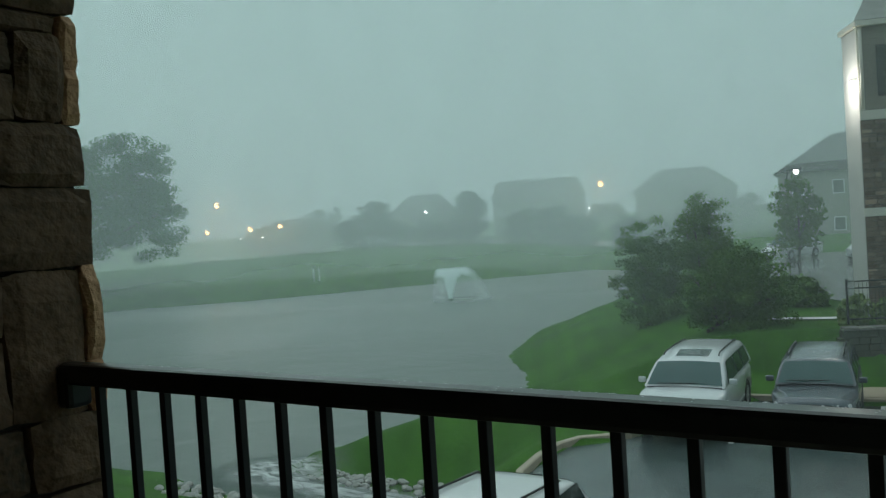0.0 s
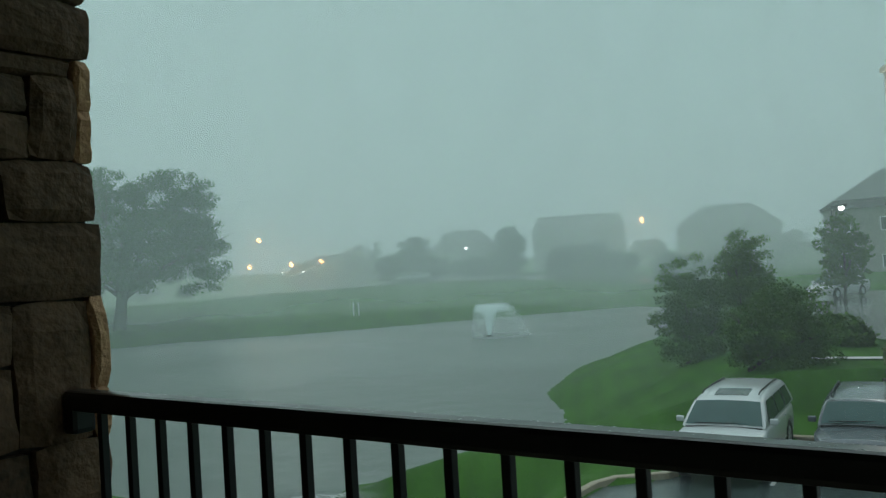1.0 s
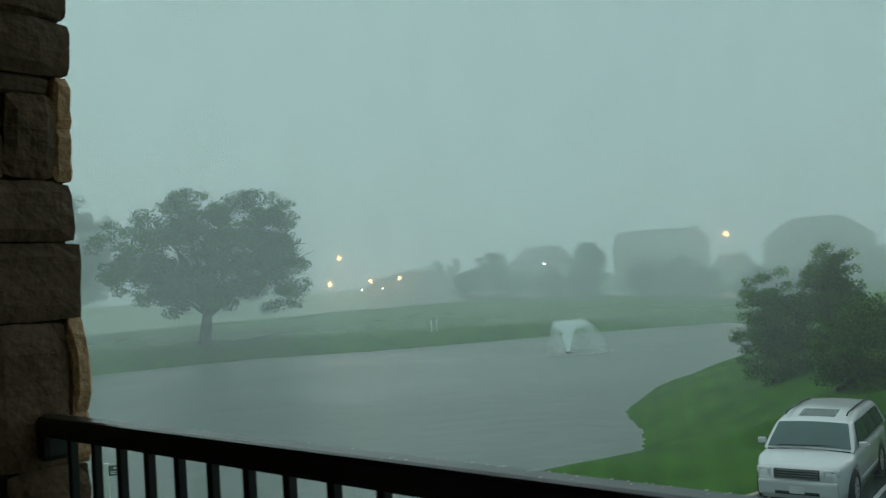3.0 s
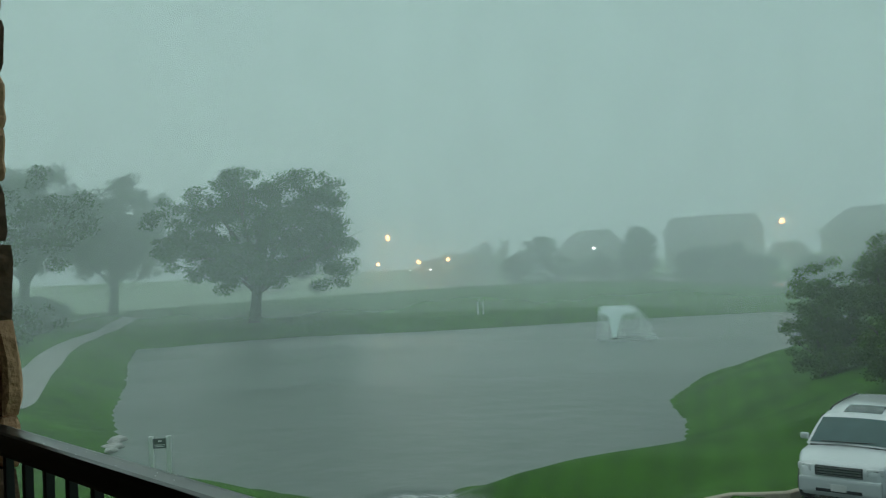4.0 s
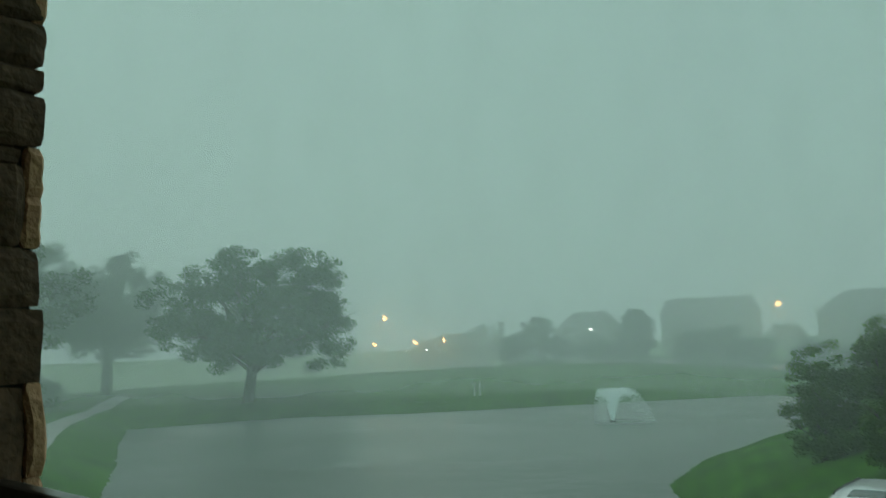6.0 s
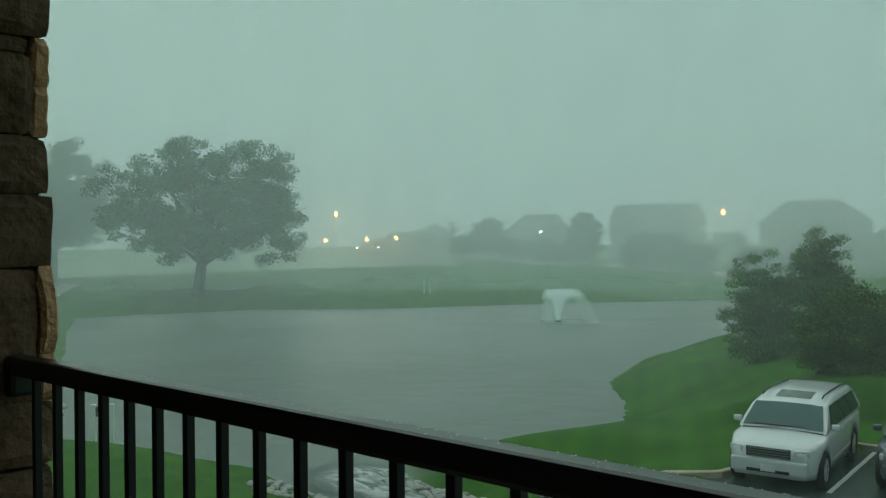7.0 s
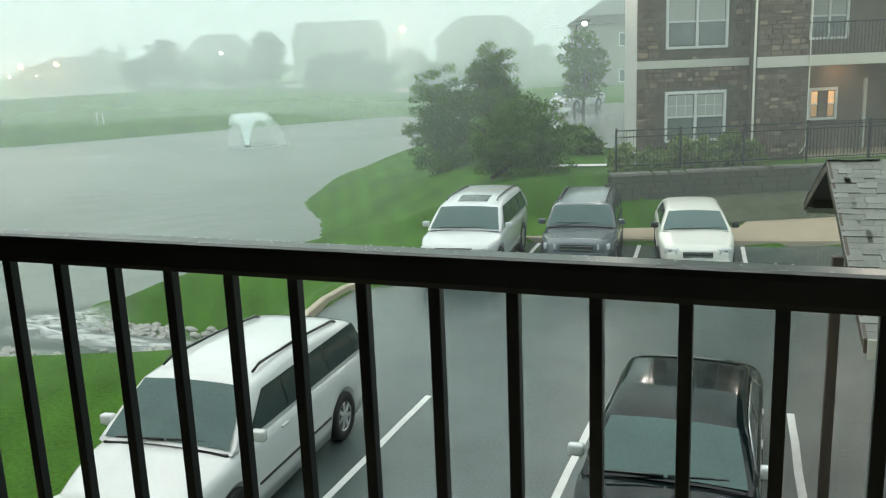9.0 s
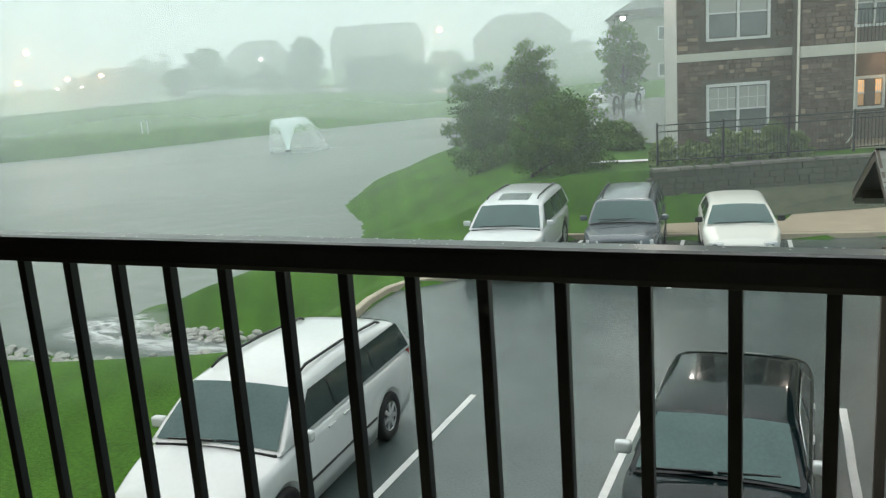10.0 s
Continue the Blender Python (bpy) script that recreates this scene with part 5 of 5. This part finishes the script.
channel_stones()


def foam_material():
    """Torn white streaks over clear water."""
    m = bpy.data.materials.new("torn_foam")
    m.use_nodes = True
    n, l = m.node_tree.nodes, m.node_tree.links
    b = n["Principled BSDF"]
    b.inputs["Base Color"].default_value, b.inputs["Roughness"].default_value = (0.62, 0.65, 0.64, 1), 0.6
    tc, mp, ns, mr = n.new("ShaderNodeTexCoord"), n.new("ShaderNodeMapping"), n.new("ShaderNodeTexNoise"), n.new("ShaderNodeMapRange")
    mp.inputs["Scale"].default_value = (1.3, 4.0, 1.0)
    ns.inputs["Scale"].default_value, ns.inputs["Detail"].default_value, ns.inputs["Distortion"].default_value = 1.1, 6, 0.8
    mr.inputs["From Min"].default_value, mr.inputs["From Max"].default_value = 0.28, 0.60
    mr.inputs["To Max"].default_value = 0.85
    edge, mul = n.new("ShaderNodeAttribute"), n.new("ShaderNodeMath")
    edge.attribute_name, mul.operation = "foam", "MULTIPLY"
    l.new(tc.outputs["Object"], mp.inputs["Vector"])
    l.new(mp.outputs[0], ns.inputs["Vector"])
    l.new(ns.outputs["Fac"], mr.inputs["Value"])
    l.new(mr.outputs[0], mul.inputs[0])
    l.new(edge.outputs["Fac"], mul.inputs[1])
    l.new(mul.outputs[0], b.inputs["Alpha"])
    return m


def white_water():
    xs, ys = np.arange(-19.0, -9.0, 0.12), np.arange(13.0, 18.2, 0.12)
    gx, gy = np.meshgrid(xs, ys)
    run = np.exp(-((gy - 15.05 + 0.03 * (gx + 11)) / 0.55) ** 2) * step(-17.0, -13.0, gx) * step(-9.2, -10.5, gx)
    plume = np.exp(-((gx + 15.7) / 1.2) ** 2 - ((gy - 15.9) / 0.95) ** 2)
    foam = np.clip(run * 0.9 + plume * 1.6, 0, 1)
    gz = np.maximum(height(gx, gy), WATER_Z) + 0.045
    gz = gz + plume * 0.10 + (run * 0.03 + plume * 0.12) * np.array([[noise.noise((x * 3.0, y * 4.5, 2)) for x in xs] for y in ys])
    idx = np.arange(gx.size).reshape(gx.shape)
    q = np.stack([idx[:-1, :-1], idx[:-1, 1:], idx[1:, 1:], idx[1:, :-1]], -1).reshape(-1, 4)
    q = q[(foam.ravel()[q] > 0.04).any(1)]
    me = bpy.data.meshes.new("white_water")
    me.from_pydata(np.stack([gx, gy, gz], -1).reshape(-1, 3).tolist(), [], q.tolist())
    me.attributes.new("foam", "FLOAT", "POINT").data.foreach_set("value", foam.ravel())
    me.materials.append(foam_material())
    me.shade_smooth()
    tagged(new("white_water", me), "white churning water where the inlet meets the pond", "white water", kind="stuff")


white_water()


def fountain():
    root = thing("fountain", pose(-39.6, 60.9, WATER_Z), "white pond fountain, a flaring jet with spray blown sideways", "fountain")
    rng = np.random.default_rng(4)
    wind = Vector((0.83, 0.56, 0)) * 1.0

    def droplets(name, count, reach, top, t0, t1, size, label):
        """Drops along the arcs of thrown water, bent by the wind."""
        an, far, up = rng.uniform(0, math.tau, count), rng.uniform(*reach, count), rng.uniform(*top, count)
        t = t0 + (t1 - t0) * rng.uniform(0, 1, count)
        p = np.stack([np.cos(an) * (0.06 + far * t) + wind.x * t * t, np.sin(an) * (0.06 + far * t) + wind.y * t * t, up * (1 - (2 * t - 1) ** 2) + 0.02], 1)
        p += rng.normal(0, 0.03, p.shape)
        p[:, 2] = np.maximum(p[:, 2], 0.01)
        s = size * rng.uniform(0.5, 1.4, (count, 1))
        side, tall = np.array([[0.83, 0.56, 0.0]]) * s, np.array([[0.0, 0.0, 1.0]]) * s * 2.2
        quad = np.stack([p - side, p - tall, p + side, p + tall], 1).reshape(-1, 3)
        me = bpy.data.meshes.new(name)
        me.from_pydata(quad.tolist(), [], np.arange(len(quad)).reshape(-1, 4).tolist())
        me.materials.append(SPRAY)
        o = new(name, me)
        o.parent = root
        tagged(o, label, kind="stuff")

    droplets("spray_jet", 7000, (0.3, 2.5), (2.2, 2.8), 0.0, 0.47, 0.0145, "white upward flaring jet")
    droplets("spray_crest", 4000, (1.3, 2.6), (2.45, 2.8), 0.38, 0.70, 0.011, "curling crest of the jet")
    droplets("spray_dome", 9000, (1.6, 2.6), (2.4, 2.8), 0.55, 1.0, 0.011, "thin falling spray")
    verts, faces = [], []
    for _ in range(500):
        an, r, s = rng.uniform(0, math.tau), rng.uniform(1.7, 2.5), rng.uniform(0.05, 0.14)
        i = len(verts)
        x, y = math.cos(an) * r + wind.x, math.sin(an) * r + wind.y
        verts += [(x - s, y, 0), (x + s, y, 0), (x, y + s, 0), (x, y, s * rng.uniform(0.4, 1.0))]
        faces += [(i, i + 1, i + 3), (i + 1, i + 2, i + 3), (i + 2, i, i + 3)]
    me = bpy.data.meshes.new("splash_ring")
    me.from_pydata(verts, [], faces)
    me.materials.append(FOAM)
    o = new("splash_ring", me)
    o.parent = root
    tagged(o, kind="stuff")
    bm = bmesh.new()
    bmesh.ops.create_cone(bm, cap_ends=True, segments=20, radius1=0.28, radius2=0.2, depth=0.2, matrix=Matrix.Translation((0, 0, 0.05)))
    part("float", bm, DARK_TRIM, root)


fountain()


def pond_sign(x, y, ang, w, h, label, board=True):
    z = on_ground(x, y)
    root = thing("pond_sign", pose(x, y, z, 0, 0, ang), label, "sign")
    for sd in (-1, 1):
        p = part("post", box_bm(sd * w / 2 - 0.065, sd * w / 2 + 0.065, -0.065, 0.065, -0.2, h, 0.008), WHITE_PAINT, root)
        part("post_cap", box_bm(sd * w / 2 - 0.075, sd * w / 2 + 0.075, -0.075, 0.075, h + 0.001, h + 0.03, 0.01), WHITE_PAINT, p)
    if board:
        b = part("board", box_bm(-w / 2 + 0.05, w / 2 - 0.05, -0.03, 0.03, h - 0.36, h - 0.04, 0.008), SIGN_DARK, root, "dark board with pale lettering bars")
        part("lettering_bar", box_bm(-0.06, 0.06, -0.036, -0.03, h - 0.14, h - 0.10), WHITE_PAINT, b)
        part("lettering_bar", box_bm(-w / 2 + 0.11, w / 2 - 0.11, -0.036, -0.03, h - 0.25, h - 0.235), WHITE_PAINT, b)
        part("lettering_bar", box_bm(-w / 2 + 0.13, w / 2 - 0.13, -0.036, -0.03, h - 0.30, h - 0.285), WHITE_PAINT, b)


pond_sign(-24.2, 12.3, 48, 0.56, 1.5, "small dark sign board on two white posts by the shore")
pond_sign(-63.6, 70.2, 40, 0.6, 1.3, "pair of white sign posts on the far bank", False)


# ---- far bank: lamps, houses, trees, cars ----
def street_lamp(x, y, z_lamp, mat, size, label, arm=0.9):
    z = on_ground(x, y)
    h = z_lamp - z
    root = thing("street_lamp", pose(x, y, z), label, "street lamp", "street lamps")
    bm = bmesh.new()
    add_tube(bm, [(0, 0, -0.3), (0, 0, 0.4), (0, 0, h * 0.9), (0.1, 0, h + 0.12)], [0.11, 0.09, 0.06, 0.05], 8)
    part("pole", bm, DARK_TRIM, root, "", True)
    part("arm", box_bm(0, arm, -0.04, 0.04, h + 0.08, h + 0.16, 0.01), DARK_TRIM, root)
    head = part("lamp_head", box_bm(arm - 0.25, arm + 0.4, -0.16, 0.16, h + 0.08, h + 0.24, 0.03), DARK_TRIM, root)
    bm = bmesh.new()
    bmesh.ops.create_uvsphere(bm, u_segments=14, v_segments=8, radius=size, matrix=Matrix.Translation((arm, 0, h)))
    part("lamp_globe", bm, mat, head, "glowing lamp", True)
    if mat is SODIUM:
        lt = new("street_lamp_light", bpy.data.lights.new("street_lamp_light", "POINT"))
        lt.data.energy, lt.data.shadow_soft_size, lt.data.color = 130, 0.3, (1.0, 0.5, 0.18)
        lt.location = (x + arm, y, z_lamp - size - 0.45)


for x, y, z, mat, size in ((-103.2, 91.5, 10.5, SODIUM, 0.42), (-104.3, 90.2, 6.3, SODIUM, 0.36), (-96.6, 98.5, 6.6, SODIUM, 0.34), (-99.9, 95.1, 6.4, SODIUM, 0.36), (-78.6, 113.7, 7.4, WHITE_LAMP, 0.26),
                           (-53.9, 127.65, 10.1, SODIUM, 0.42), (-101.0, 94.0, 5.1, WHITE_LAMP, 0.18), (-98.6, 96.4, 5.1, WHITE_LAMP, 0.16), (-55.7, 126.8, 6.4, WHITE_LAMP, 0.15)):
    street_lamp(x - 0.9, y, z, mat, size, "tall street lamp glowing orange in the rain" if mat is SODIUM else "small white lamp glowing in the rain")
street_lamp(-10.1 - 0.6, 57.6, 7.2, WALL_LAMP, 0.17, "parking lot lamp glowing white by the trees", 0.6)


def far_house(x, y, ang, w, d, wall_h, roof_h, label, hip=0.25, floors=2, bays=5, base=None):
    z = on_ground(x, y) if base is None else base
    root = thing("far_house", pose(x, y, z, 0, 0, ang), label, "house")
    part("wall", box_bm(-w / 2, w / 2, -d / 2, d / 2, -1.5, wall_h), FAR_WALL, root)
    bm = bmesh.new()
    o = 0.4
    v = [bm.verts.new(c) for c in ((-w / 2 - o, -d / 2 - o, wall_h), (w / 2 + o, -d / 2 - o, wall_h), (w / 2 + o, d / 2 + o, wall_h), (-w / 2 - o, d / 2 + o, wall_h),
                                   (-w / 2 + w * hip, 0, wall_h + roof_h), (w / 2 - w * hip, 0, wall_h + roof_h))]
    for f in ((0, 1, 5, 4), (1, 2, 5), (2, 3, 4, 5), (3, 0, 4), (3, 2, 1, 0)):
        bm.faces.new([v[i] for i in f])
    part("roof", bm, FAR_ROOF, root)
    for f in range(floors):
        for b in range(bays):
            cx, cz = -w / 2 + w * (b + 0.5) / bays, wall_h * (f + 0.55) / floors
            win = part("window", box_bm(cx - 0.6, cx + 0.6, -d / 2 - 0.05, -d / 2 + 0.02, cz - 0.75, cz + 0.75, 0.01), WHITE_PAINT, root)
            part("pane", box_bm(cx - 0.5, cx + 0.5, -d / 2 - 0.07, -d / 2 - 0.045, cz - 0.65, cz + 0.65), WINDOW_GLASS, win)


far_house(-72.8, 142.0, 28, 16.5, 10, 6.4, 3.4, "long two storey house dim in the rain", 0.06, 2, 6)
far_house(-99.0, 142.5, 32, 15, 11, 5.0, 4.6, "gabled house dim in the rain", 0.28)
far_house(-45.5, 143.0, 20, 16, 12, 5.4, 3.8, "hipped roof house dim in the rain", 0.25)
far_house(-122, 128, 40, 14, 10, 4.5, 3.0, "low house lost in the rain", 0.25)
far_house(-11.9, 107.0, 12, 20, 14, 8.0, 4.4, "pale apartment building behind the trees", 0.3, 2, 5, 0.4)

for i, (x, y, h, w) in enumerate(((-83.6, 101.3, 4.8, 3.2), (-78.4, 103.6, 3.5, 3.4), (-73.3, 106.9, 3.1, 3.4), (-68.2, 109.2, 3.5, 3.2),
                                  (-60.8, 112.9, 4.2, 3.0), (-56.6, 115.2, 4.6, 2.8), (-53.3, 117.1, 3.3, 2.8), (-46.4, 119.4, 3.5, 3.2), (-40.8, 121.8, 3.1, 3.4))):
    tree("far_bush", x, y, on_ground(x, y), h * 0.12, (h * 0.48, w, w * 0.8, h * 0.5), 70, 46, 0.24, LEAF_FAR, "hazy low tree in the planting beyond the far road", 140 + i, 0.14, (0.1, 0.1), 0.05, 0.8, 0.2, 6, 1.0, -0.9)
for i, (x, y, h, w, nm) in enumerate(((-81.2, 102.6, 6.6, 2.7, "dark rounded tree beyond the far road"), (-69.0, 111.2, 7.0, 2.2, "dark upright tree beyond the far road"), (-104.5, 118.5, 7.6, 4.2, "hazy tree beyond the far road"),
                                      (-111, 114, 5.4, 4.5, "hazy tree beyond the far road"), (-104, 101, 5.0, 2.6, "hazy tree by the street lamps"), (-97, 104, 5.0, 2.8, "hazy tree by the street lamps"), (-69, 128, 4.5, 3.2, "hazy tree before a house"),
                                      (-64, 131, 4.2, 3.0, "hazy tree before a house"), (-130, 86, 6.5, 5, "hazy tree beyond the road"), (-83, 119, 4.2, 3.0, "hazy tree beyond the far road"), (-96, 112, 4.4, 3.2, "hazy tree beyond the far road"),
                                      (-57, 136, 4.0, 3.0, "hazy tree before a house"), (-36, 140, 5.0, 4.0, "hazy tree beyond the far road"), (-25, 132, 5.0, 4.0, "hazy tree beyond the far road"))):
    tree("far_tree", x, y, on_ground(x, y), h * 0.2, (h * 0.55, w, w, h * 0.5), 80, 46, 0.24, LEAF_FAR, nm, 80 + i, 0.2, (0.2, 0.1), 0.1, 0.85, 0.2, 6)
tree("lot_tree", -9.4, 53.7, on_ground(-9.4, 53.7), 0.8, (2.6, 1.55, 1.5, 2.5), 95, 40, 0.13, LEAF, "conical tree beside the far parking lamp", 101, 0.10, (0.1, 0), 0.15, 0.45, 0.2, 8)
for i, (x, y, w, h) in enumerate(((-8.9, 39.2, 1.2, 1.1), (-10.4, 43, 1.3, 1.3), (-5.6, 33.2, 0.8, 0.8), (-4.7, 31.6, 0.7, 0.7))):
    shrub("bank_shrub", x, y, w, w, h, LEAF, "dark green shrub at the far parking lot", 120 + i, 0.12, 34, 34, 0.35)

flat_polygon("far_parking_lot", FAR_LOT, 1.52, WET_LOT, "wet grey parking lot beyond the bank trees", "parking lot")
car("far_car", pose(-10.7, 58.0, 1.53, 0, 0, -20), PAINT_WHITE, SEDAN_NEW, "white car in the rain on the far parking lot")
car("far_car", pose(-5.6, 56.5, 1.53, 0, 0, -16), PAINT_SILVER, SEDAN_OLD, "silver car in the rain on the far parking lot")
car("road_car", pose(-75.6, 95.6, on_ground(-75.6, 95.6) + 0.05, 0, 0, -45), PAINT_WHITE, SEDAN_OLD, "white car standing on the far road in the rain")

strip("terrace_path", [(-5.2, 27.4), (-3.7, 27.7), (-2.2, 28.0)], 0.5, 0.06, WHITE_PAINT, "pale concrete edge beside the retaining wall", "path")


# ---- sheets that stand in for rain haze between the near lawn and the far bank ----
def haze_sheet(dist, amount, seed):
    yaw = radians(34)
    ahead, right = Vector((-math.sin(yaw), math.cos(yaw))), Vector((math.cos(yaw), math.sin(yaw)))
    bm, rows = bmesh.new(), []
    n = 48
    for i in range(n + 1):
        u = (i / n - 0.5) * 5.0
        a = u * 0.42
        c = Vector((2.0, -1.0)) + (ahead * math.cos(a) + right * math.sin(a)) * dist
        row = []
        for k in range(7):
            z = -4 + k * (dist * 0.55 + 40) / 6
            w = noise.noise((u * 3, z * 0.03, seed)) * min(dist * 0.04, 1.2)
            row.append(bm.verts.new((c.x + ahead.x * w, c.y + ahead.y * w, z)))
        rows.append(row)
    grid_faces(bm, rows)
    o = part("haze_sheet", bm, veil_material("rain_haze", amount, -1.7 if dist < 40 else -5.0), None, "", True)
    return tagged(o, "thin translucent sheet that stands in for rain haze", "rain", "rain curtains", "stuff")


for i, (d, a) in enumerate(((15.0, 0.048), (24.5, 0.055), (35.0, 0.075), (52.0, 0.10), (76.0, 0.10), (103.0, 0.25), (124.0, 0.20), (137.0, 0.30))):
    haze_sheet(d, a, i * 3.7)
